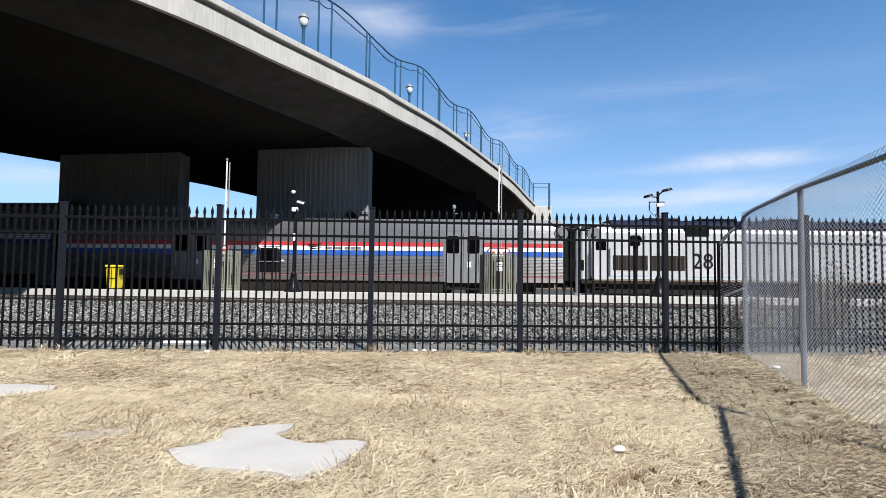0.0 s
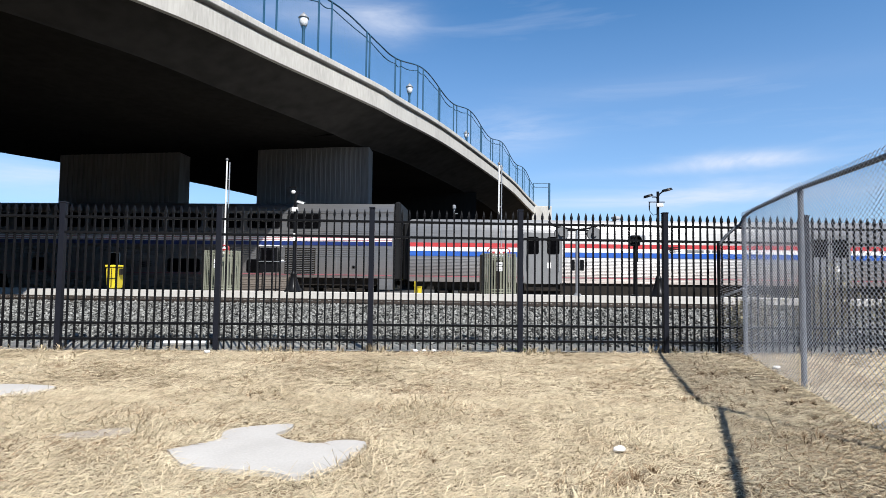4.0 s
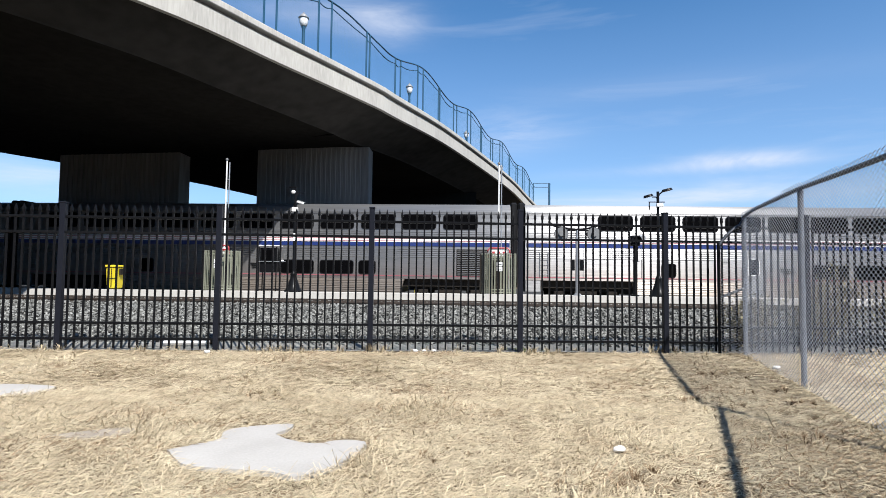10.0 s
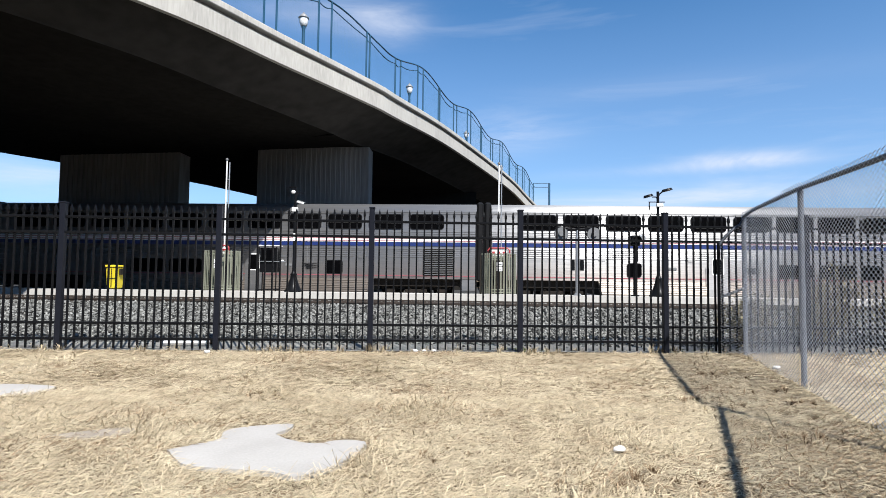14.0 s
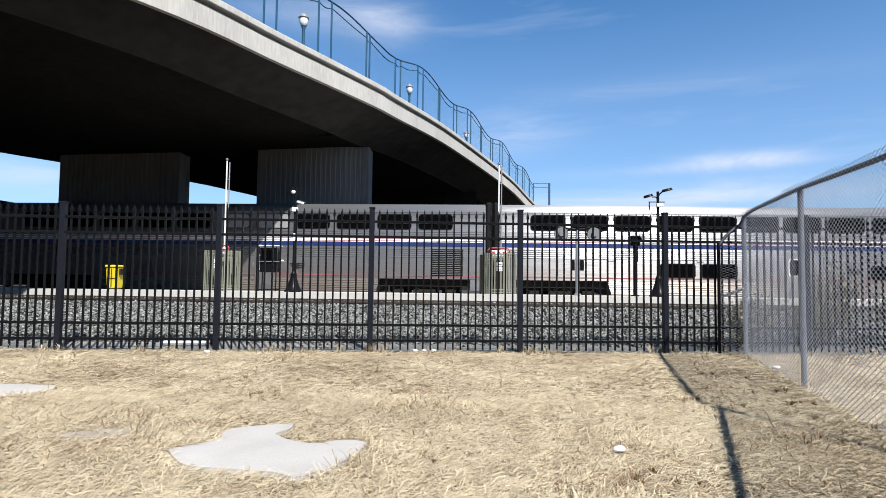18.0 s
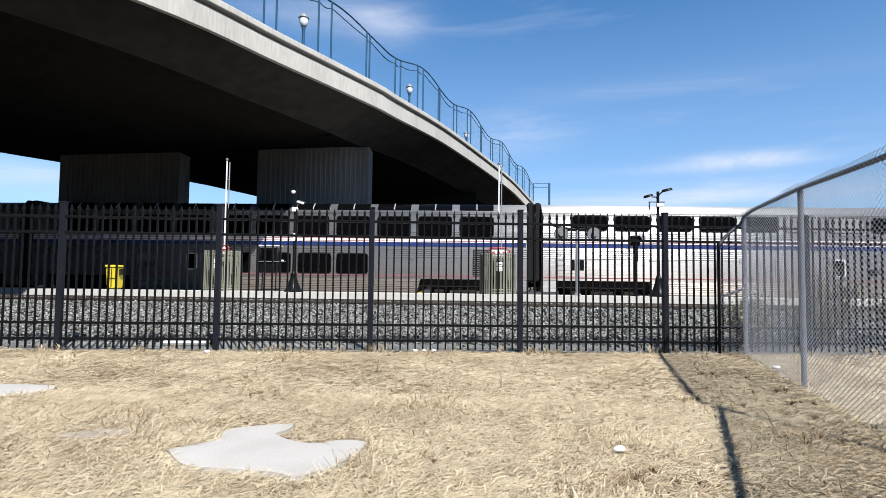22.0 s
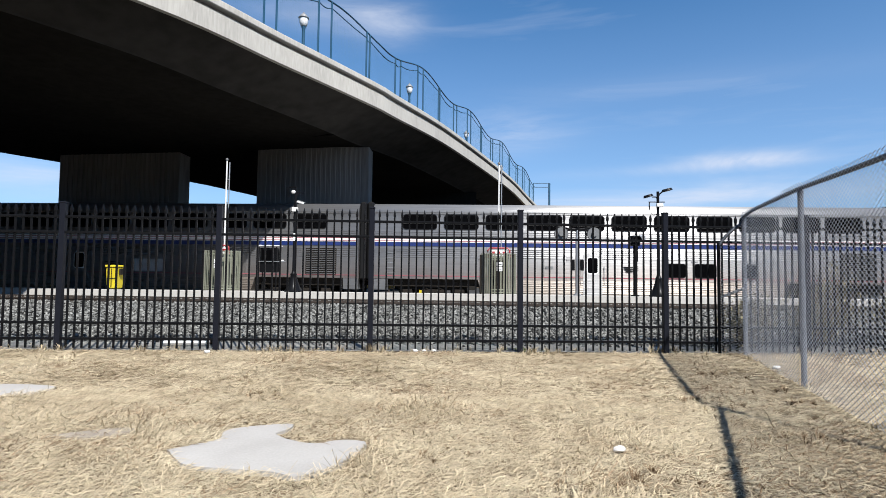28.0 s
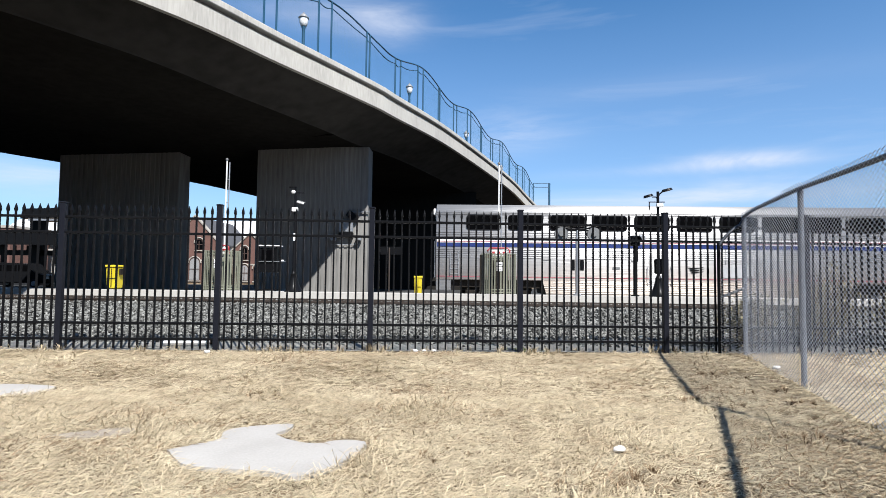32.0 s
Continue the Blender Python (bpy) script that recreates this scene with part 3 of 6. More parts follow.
top_line = [Vector((CORNER.x, CORNER.y, 1.82))] + [Vector((CORNER.x, CORNER.y, 1.82)).lerp(on_chain(0, 2.2), f) + Vector((0, 0, 0.06 * math.sin(f * math.pi))) for f in (0.3, 0.6, 0.85)]
top_line += [on_chain(s, chain_top(s)) for s in (0.0, 0.35, 0.7, 1.5, SPAN, SPAN * 1.5, SPAN * 2)]
bm = bmesh.new()
pipe(bm, top_line, 0.027, 8)
part("top_rail", bm, "dull_steel", chain, smooth=True)
bm = bmesh.new()
pipe(bm, [on_chain(s, 2.0) for s in (SPAN * 2.001, SPAN * 2.5, SPAN * 3.1)], 0.027, 8)
part("top_rail", bm, "dull_steel", chain, smooth=True)
bm = bmesh.new()
pipe(bm, [Vector((CORNER.x, CORNER.y, 0.95)), on_chain(0, 1.12)], 0.022, 8)
part("mid_rail", bm, "dull_steel", chain, smooth=True)


def chain_mesh(p0, p1, h0, h1, pitch=0.042, rise=0.026, r=0.0026):
    """Zigzag wires hooked into one another, from p0 to p1, under a sloping top."""
    bm = bmesh.new()
    run = p1 - p0
    n = int(run.length / pitch)
    d = run.normalized()
    nrm = Vector((-d.y, d.x, 0))
    p0 = p0 - nrm * 0.04
    for i in range(n):
        h = h0 + (h1 - h0) * i / n
        m = int((h - 0.03) / rise)
        prev = None
        for j in range(m + 1):
            q = p0 + d * (pitch * (i + (0.0 if (i + j) % 2 == 0 else 1.06))) + nrm * (0.004 if (i + j) % 2 else -0.004)
            z = 0.03 + rise * j
            ring = [bm.verts.new((q.x + d.x * a + nrm.x * b, q.y + d.y * a + nrm.y * b, z)) for a, b in ((r * 1.3, 0), (-r * 0.65, r * 1.1), (-r * 0.65, -r * 1.1))]
            if prev:
                for k in range(3):
                    bm.faces.new((prev[k], prev[(k + 1) % 3], ring[(k + 1) % 3], ring[k]))
            prev = ring
    return bm


part("wire_mesh", chain_mesh(on_chain(0), on_chain(SPAN), 2.38, 2.40), "wire", chain)
part("wire_mesh", chain_mesh(on_chain(SPAN), on_chain(SPAN * 2), 2.40, 2.33), "wire", chain)
part("wire_mesh", chain_mesh(on_chain(SPAN * 2.001), on_chain(SPAN * 3.1), 2.05, 2.05), "wire", chain)
part("wire_mesh", chain_mesh(Vector((CORNER.x, CORNER.y, 0)), on_chain(0), 1.86, 2.3, 0.06, 0.021), "wire", chain)

# ---- train ----
CAR = 25.91
RAIL_Z = 0.06
FACE = -1.55          # near side, from the track's middle


def body_section(w, z0, z1, r, ribs=()):
    """Half-width w; near side from z0 up, roof, far side down. ribs: fluted stretches (z from, to, pitch)."""
    pts = []
    z = z0
    marks = []
    for a, b, p in ribs:
        k = int((b - a) / p)
        for i in range(k):
            marks += [(a + p * i, 0.0), (a + p * (i + 0.25), 0.02), (a + p * (i + 0.7), 0.02)]
        marks.append((a + p * k, 0.0))
    pts = [(-w, z0)] + [(-w - d, q) for q, d in marks] + [(-w, z1 - r)]
    for i in range(1, 7):
        a = radians(90 * i / 6)
        pts.append((-w + r * (1 - math.cos(a)), z1 - r + r * math.sin(a) * 0.82))
    pts.append((0, z1))
    far = [(-y, z) for y, z in pts[:-1] if True][::-1]
    far = [(y if y <= w else w, z) for y, z in far]
    return pts + far


def sweep(bm, sec, x0, x1):
    a = [bm.verts.new((x0, y, z)) for y, z in sec]
    b = [bm.verts.new((x1, y, z)) for y, z in sec]
    n = len(sec)
    for i in range(n):
        bm.faces.new((a[i], a[(i + 1) % n], b[(i + 1) % n], b[i]))
    bm.faces.new(a)
    bm.faces.new(b[::-1])


def slab_part(name, w, h, r, depth, mat, parent, x, z, label="", y=FACE):
    bm = bmesh.new()
    plate(bm, round_rect(w, h, r), -depth)
    return part(name, bm, mat, parent, label, m=pose(x, y, z))


_shared = {}
WHEELS = []


def window(parent, x, z, w, h, r=0.11, mat="glass", name="window", label=""):
    """A gasketed pane a little proud of the side."""
    key = (round(w, 2), round(h, 2), r, mat)
    if key not in _shared:
        f = slab_part(name, w + 0.07, h + 0.07, r + 0.03, 0.026, "rubber", parent, x, z, label)
        g = slab_part("pane", w, h, r, 0.031, mat, f, 0, 0, y=0)
        _shared[key] = (f, g)
        return f
    f, g = _shared[key]
    o = share(name, f, parent, pose(x, FACE, z))
    share("pane", g, o, pose(0, 0, 0))
    return o


def stripe(name, parent, x0, x1, z0, z1, mat, proud=0.02):
    return part(name, boxes((x0, x1, FACE - proud, FACE + 0.01, z0, z1)), mat, parent)


def bogie(parent, x):
    """Truck with two wheelsets, frame, springs and axle boxes."""
    key = "bogie"
    if key not in _shared:
        b = new("truck")
        b.parent, b.matrix_basis = parent, pose(x, 0, RAIL_Z)
        items = [("side_frame", boxes((-1.75, 1.75, -1.16, -1.0, 0.5, 0.72), (-0.55, 0.55, -1.2, -1.0, 0.28, 0.55), (-1.55, -1.05, -1.2, -0.98, 0.3, 0.56), (1.05, 1.55, -1.2, -0.98, 0.3, 0.56), bevel=0.03), "under", pose(0, 0, 0)),
                 ("side_frame", boxes((-1.75, 1.75, 1.0, 1.16, 0.5, 0.72), (-0.55, 0.55, 1.0, 1.2, 0.28, 0.55), bevel=0.03), "under", pose(0, 0, 0)),
                 ("bolster", boxes((-0.3, 0.3, -1.25, 1.25, 0.6, 0.95), bevel=0.03), "under", pose(0, 0, 0))]
        made = [(nm, part(nm, bm, mt, b, m=mm), mm) for nm, bm, mt, mm in items]
        bm = bmesh.new()
        lathe(bm, [(0.11, 0.55), (0.13, 0.6), (0.1, 0.66), (0.13, 0.72), (0.1, 0.78), (0.12, 0.86)], 10)
        sp = part("spring", bm, "under", b, m=pose(-0.33, -1.12, 0), smooth=True)
        made.append(("spring", sp, pose(-0.33, -1.12, 0)))
        made.append(("spring", share("spring", sp, b, pose(0.33, -1.12, 0)), pose(0.33, -1.12, 0)))
        bm = bmesh.new()
        for y in (-0.82, 0.68):
            tube(bm, (0, y, 0), (0, y + 0.14, 0), 0.455, sides=24)
        tube(bm, (0, -1.05, 0), (0, 1.05, 0), 0.085, sides=10)
        box(bm, -0.2, 0.2, -0.86, -0.84, -0.025, 0.025)
        ws = part("wheelset", bm, "under", b, m=pose(-1.3, 0, 0.455))
        made.append(("wheelset", ws, pose(-1.3, 0, 0.455)))
        made.append(("wheelset", share("wheelset", ws, b, pose(1.3, 0, 0.455)), pose(1.3, 0, 0.455)))
        WHEELS.extend([(ws, -1.3), (made[-1][1], 1.3)])
        _shared[key] = made
        return b
    b = new("truck")
    b.parent, b.matrix_basis = parent, pose(x, 0, RAIL_Z)
    for nm, src, mm in _shared[key]:
        o = share(nm, src, b, mm)
        if nm == "wheelset":
            WHEELS.append((o, mm.translation.x))
    return b


def coupler_end(car, x, height, sgn):
    """Black rubber diaphragm over the gangway, buffer plate, coupler and hanging hoses at an end."""
    if ("end", height) not in _shared:
        w = 1.36 if height > 4 else 1.1
        a = boxes((-0.17, 0.17, -w, w, 1.02, height), bevel=0.09)
        o = part("diaphragm", a, "rubber", car, m=pose(x, 0, 0))
        q = part("coupler", boxes((-0.3, 0.3, -0.14, 0.14, 0.76, 1.0), bevel=0.04), "under", car, m=pose(x, 0, 0))
        bm = bmesh.new()
        pipe(bm, [(-0.12, -0.75, 0.98), (-0.05, -0.8, 0.6), (0.05, -0.8, 0.55), (0.14, -0.75, 0.9)], 0.03, 6)
        h = part("hose", bm, "rubber", car, m=pose(x, 0, 0), smooth=True)
        _shared[("end", height)] = (o, q, h)
        return
    for nm, src in zip(("diaphragm", "coupler", "hose"), _shared[("end", height)]):
        share(nm, src, car, pose(x, 0, 0))


def louvre(car, x, z, w=1.55, h=1.32):
    f = slab_part("vent", w, h, 0.03, 0.024, "under", car, x, z)
    for i in range(14):
        part("slat", boxes((-w / 2 + 0.04, w / 2 - 0.04, -0.055, -0.024, -h / 2 + 0.05 + i * h / 14.6, -h / 2 + 0.08 + i * h / 14.6)), "steel", f) if i == 0 else None
        if i == 0:
            src = f.children[0]
        else:
            share("slat", src, f, pose(0, 0, i * h / 14.6))


def side_door(car, x, z0=0.42, z1=2.42):
    """Flush door with its frame, handrails and a small pane in a pale rim."""
    d = slab_part("door", 0.92, z1 - z0, 0.05, 0.030, "steel", car, x, (z0 + z1) / 2)
    zc = 1.87 - (z0 + z1) / 2
    slab_part("rim", 0.58, 0.84, 0.12, 0.038, "white", d, 0, zc, y=0)
    slab_part("pane", 0.48, 0.74, 0.09, 0.044, "glass", d, 0, zc, y=0)
    for sx in (-0.56, 0.56):
        bm = bmesh.new()
        pipe(bm, [(sx, -0.01, -0.5), (sx, -0.06, -0.45), (sx, -0.06, 0.35), (sx, -0.01, 0.4)], 0.014, 5)
        part("handrail", bm, "galv", d)
    return d


def swoosh(car, x, z, s=1.0):
    bm = bmesh.new()
    for k, dz in enumerate((0.0, -0.1, -0.2)):
        plate(bm, [(-0.42 * s + k * 0.09, dz + 0.1), (0.32 * s, dz + 0.1), (0.42 * s, dz + 0.15), (0.02 * s, dz + 0.05), (-0.16 * s, dz + 0.02)], -0.006)
    part("emblem", bm, "rubber", car, m=pose(x, FACE - 0.026, z))


SLOTS = [-2.8 - 2.045 * i for i in range(11)]
FLUTES = ((0.46, 1.08, 0.086), (2.16, 2.7, 0.098), (3.22, 3.5, 0.09), (4.31, 4.45, 0.07))


def superliner(k, upper, lower, doors, vent, slots, label, tall=False, pale=(), mark=None, panel=(), last=False):
    car = thing("passenger_car", pose(0, TRACK_Y, 0), label, "rail car", "cars of the train")
    x0, x1 = -CAR + 0.34, -0.34
    bm = bmesh.new()
    sweep(bm, body_section(1.55, 1.12, 5.0, 0.66, [f for f in FLUTES if f[0] > 1.12]), x0, x1)
    part("body", bm, "body_steel", car, smooth=True)
    bm = bmesh.new()
    sweep(bm, body_section(1.55, 0.42, 1.118, 0.02, (FLUTES[0],)), x0 + 5.2, x1 - 5.2)
    for v in bm.verts:      # slanted ends over the trucks
        v.co.x += (1.118 - v.co.z) * (0.28 if v.co.x < (x0 + x1) / 2 else -0.28)
    part("lower_side", bm, "dusty_steel", car, smooth=True)
    for a, b in ((x0, x0 + 0.75), (x1 - 0.75, x1)):
        part("end_skirt", boxes((a, b, -1.54, 1.54, 0.55, 1.116), bevel=0.02), "steel", car)
    stripe("stripe", car, x0 + 0.05, x1 - 0.05, 2.73, 2.91, "navy")
    stripe("stripe", car, x0 + 0.05, x1 - 0.05, 2.93, 3.17, "white", 0.017)
    stripe("pinstripe", car, x0 + 0.05, x1 - 0.05, 2.965, 3.0, "pink", 0.021)
    stripe("pinstripe", car, x0 + 0.05, x1 - 0.05, 3.085, 3.12, "pink", 0.021)
    stripe("pinstripe", car, x0 + 0.05, x1 - 0.05, 1.25, 1.285, "pink", 0.018)
    for i in upper:
        if tall:
            window(car, SLOTS[i], 3.70, 1.62, 0.96, 0.12, name="window")
        # Outlined light panels, drawn as plain pale panes.
        elif i in pale:
            window(car, SLOTS[i], 3.93, 1.64, 0.68, 0.13, "pale", label="pale pane in the body's light tone")
        else:
            window(car, SLOTS[i], 3.93, 1.64, 0.68, 0.13)
    for x, w, h in lower:
        window(car, x, 1.84 if tall else 1.66, w, h, 0.1)
    for x in doors:
        side_door(car, x)
    for x in vent:
        louvre(car, x, 1.93)
    for x in slots:
        slab_part("marker_slot", 0.36, 0.12, 0.04, 0.028, "grey", car, x, 1.75)
    for x in panel:
        slab_part("access_panel", 1.6, 0.62, 0.04, 0.026, "silver", car, x, 1.66)
    if mark:
        swoosh(car, mark, 1.72)
    if tall:
        # skylights curving into the roof
        for i in upper:
            bm = bmesh.new()
            sec = [(-1.555 + 0.66 * (1 - math.cos(radians(a))), 4.345 + 0.66 * 0.82 * math.sin(radians(a))) for a in range(18, 67, 8)]
            fv = [[bm.verts.new((x, y - 0.012, z + 0.012)) for y, z in sec] for x in (-0.83, 0.83)]
            bv = [[bm.verts.new((x, y + 0.03, z - 0.03)) for y, z in sec] for x in (-0.83, 0.83)]
            for j in range(len(sec) - 1):
                bm.faces.new((fv[0][j], fv[1][j], fv[1][j + 1], fv[0][j + 1]))
                bm.faces.new((bv[0][j], bv[0][j + 1], bv[1][j + 1], bv[1][j]))
            for s_ in (0, 1):
                for j in range(len(sec) - 1):
                    bm.faces.new((fv[s_][j], fv[s_][j + 1], bv[s_][j + 1], bv[s_][j]))
            for j in (0, len(sec) - 1):
                bm.faces.new((fv[0][j], bv[0][j], bv[1][j], fv[1][j]))
            if ("sky",) not in _shared:
                _shared[("sky",)] = part("skylight", bm, "glass", car, m=pose(SLOTS[i], 0, 0), smooth=True)
                bb = bmesh.new()
                pipe(bb, [(0, y - 0.02, z + 0.02) for y, z in sec], 0.03, 4)
                _shared[("bar",)] = part("glazing_bar", bb, "silver", car, m=pose(SLOTS[i], 0, 0))
            else:
                bm.free()
                share("skylight", _shared[("sky",)], car, pose(SLOTS[i], 0, 0))
                share("glazing_bar", _shared[("bar",)], car, pose(SLOTS[i], 0, 0))
    for k in range(1, 9):
        part("panel_seam", boxes((x0 + k * 2.8, x0 + k * 2.8 + 0.018, FACE - 0.022, FACE + 0.005, 1.3, 2.7)), "grey", car)
    for x in (-9.9, -15.9, -20.2, -6.0):
        slab_part("vent_plate", 0.34, 0.2, 0.03, 0.026, "steel", car, x, 2.2)
    # ladder and grab irons by the ends
    for x in (x0 + 0.9,):
        bm = bmesh.new()
        for sx in (-0.2, 0.2):
            tube(bm, (x + sx, FACE - 0.05, 1.3), (x + sx, FACE - 0.05, 2.5), 0.015, sides=5)
        for q in range(5):
            tube(bm, (x - 0.2, FACE - 0.05, 1.4 + q * 0.25), (x + 0.2, FACE - 0.05, 1.4 + q * 0.25), 0.012, sides=5)
        part("ladder", bm, "galv", car)
    for x in (x0 + 3.0, x1 - 3.0):
        bogie(car, x)
    part("underframe", boxes((x0 + 0.4, x1 - 0.4, -1.3, 1.3, 0.75, 1.115)), "under", car)
    if last:
        part("end_door", boxes((x0 - 0.1, x0 + 0.01, -0.55, 0.55, 1.2, 3.3), bevel=0.03), "grey", car)
        part("coupler", boxes((x0 - 0.6, x0, -0.14, 0.14, 0.76, 1.0), bevel=0.04), "under", car)
        for y in (-1.25, 1.25):
            part("marker_light", boxes((x0 - 0.16, x0 + 0.01, y - 0.08, y + 0.08, 4.3, 4.62), bevel=0.03), "white", car)
        part("handrail", boxes((x0 - 0.09, x0 - 0.05, -1.42, -1.38, 1.2, 3.0), bevel=0.01), "galv", car)
    else:
        coupler_end(car, x0 - 0.17, 4.95, -1)
    coupler_end(car, x1 + 0.17, 4.95, 1)
    return car


WIDE, HALF, SQ = 1.64, 0.8, 0.64
COACH = "two-storey stainless-steel passenger car with dark windows and a navy stripe"
CARS = []
ALL = tuple(range(11))
CARS.append((1, superliner(1, tuple(range(1, 10)), ((-18.65, SQ, 0.62), (-10.98, WIDE, 0.62), (-8.93, WIDE, 0.62), (-7.3, HALF, 0.62), (-2.3, 0.02, 0.02)), (-14.6,), (-5.0,), (), COACH, mark=-13.0)))
CARS.append((2, superliner(2, ALL, ((-18.65, SQ, 0.62), (-10.93, WIDE, 0.62), (-8.93, WIDE, 0.62), (-7.4, HALF, 0.62)), (-14.65,), (-2.2,), (-16.8,), COACH, mark=-13.0)))
CARS.append((3, superliner(3, ALL, ((-17.0, WIDE, 0.62), (-15.0, WIDE, 0.62), (-7.4, HALF, 0.62)), (-11.45,), (-2.2,), (-9.7,), COACH, mark=-8.6)))
CARS.append((4, superliner(4, ALL, (), (-11.36,), (-2.2,), (), "two-storey stainless-steel dining car with a windowless lower side", pale=(4, 5), mark=-9.7)))
CARS.append((5, superliner(5, ALL, ((-14.95, WIDE, 0.95), (-12.9, WIDE, 0.95), (-10.85, WIDE, 0.95), (-8.96, WIDE - 0.1, 0.95)), (-17.12,), (-2.2,), (), "two-storey lounge car with tall windows curving into the roof", tall=True, mark=-19.3)))
CARS.append((6, superliner(6, ALL, ((-10.85, 1.0, 0.62), (-9.4, 1.0, 0.62), (-7.3, SQ, 0.62)), (-14.8,), (-2.2,), (-16.9,), COACH, mark=-13.0)))
CARS.append((7, superliner(7, ALL, (), (-14.75,), (-2.2,), (-16.8,), "two-storey stainless-steel passenger car with plain lower panels", mark=-13.0, panel=(-11.06,), last=True)))


def baggage():
    car = thing("baggage_car", pose(0, TRACK_Y, 0), "single-level silver baggage car with red, white and blue stripes", "rail car", "cars of the train")
    x0, x1 = -CAR + 0.4, -0.33
    bm = bmesh.new()
    sweep(bm, body_section(1.55, 1.0, 4.23, 0.75, ((1.3, 2.2, 0.07),)), x0, x1)
    part("body", bm, "body_steel", car, smooth=True)
    part("underskirt", boxes((x0 + 5.5, x1 - 5.5, -1.45, 1.45, 0.4, 0.99), bevel=0.03), "under", car)
    part("underframe", boxes((x0 + 0.4, x1 - 0.4, -1.3, 1.3, 0.75, 0.985)), "under", car)
    for a, b in ((x0 + 0.03, -19.98), (-17.9, -6.2), (-4.25, x1 - 0.03)):
        stripe("stripe", car, a, b, 2.71, 2.91, "red")
        stripe("stripe", car, a, b, 2.5, 2.7, "white")
        stripe("stripe", car, a, b, 2.26, 2.49, "blue")
    stripe("pinstripe", car, x0 + 0.03, x1 - 0.03, 1.24, 1.28, "pink", 0.012)
    for x in (-18.94, -5.2):
        d = slab_part("door", 1.86, 2.5, 0.04, 0.03, "grey", car, x, 2.2, "dull grey sliding baggage door")
        for sx in (-0.5, 0.5):
            slab_part("pane", 0.6, 0.86, 0.1, 0.036, "glass", d, sx, 0.62, y=0)
        part("seam", boxes((-0.012, 0.012, -0.036, -0.02, -1.2, 1.2)), "rubber", d)
        slab_part("notice", 0.18, 0.28, 0.01, 0.036, "white", d, 0.3, -0.35, y=0)
        for sx in (-0.78, 0.78):
            part("grab_iron", boxes((sx - 0.015, sx + 0.015, -0.07, -0.03, -0.6, 0.2)), "galv", d)
        part("step", boxes((x - 0.9, x + 0.9, -1.6, -1.45, 0.62, 0.68), (x - 0.9, x - 0.84, -1.6, -1.5, 0.68, 1.0), (x + 0.84, x + 0.9, -1.6, -1.5, 0.68, 1.0)), "under", car)
    swoosh(car, -12.63, 2.7)
    for k, w_ in enumerate((0.26, 0.34, 0.2, 0.22, 0.26, 0.24)):
        part("lettering_bar", boxes((-12.0 + k * 0.3, -12.0 + k * 0.3 + w_, FACE - 0.026, FACE - 0.02, 2.53, 2.67)), "grey", car)
    for x in (x0 + 3.0, x1 - 3.0):
        bogie(car, x)
    bm = bmesh.new()
    lathe(bm, [(0.18, 4.05), (0.18, 4.26), (0.23, 4.27), (0.23, 4.37), (0.14, 4.4)], 14, (-15.1, -0.5, 0))
    part("roof_vent", bm, "silver", car, smooth=True)
    coupler_end(car, x0 - 0.17, 3.95, -1)
    coupler_end(car, x1 + 0.17, 3.95, 1)
    return car


CARS.append((0, baggage()))


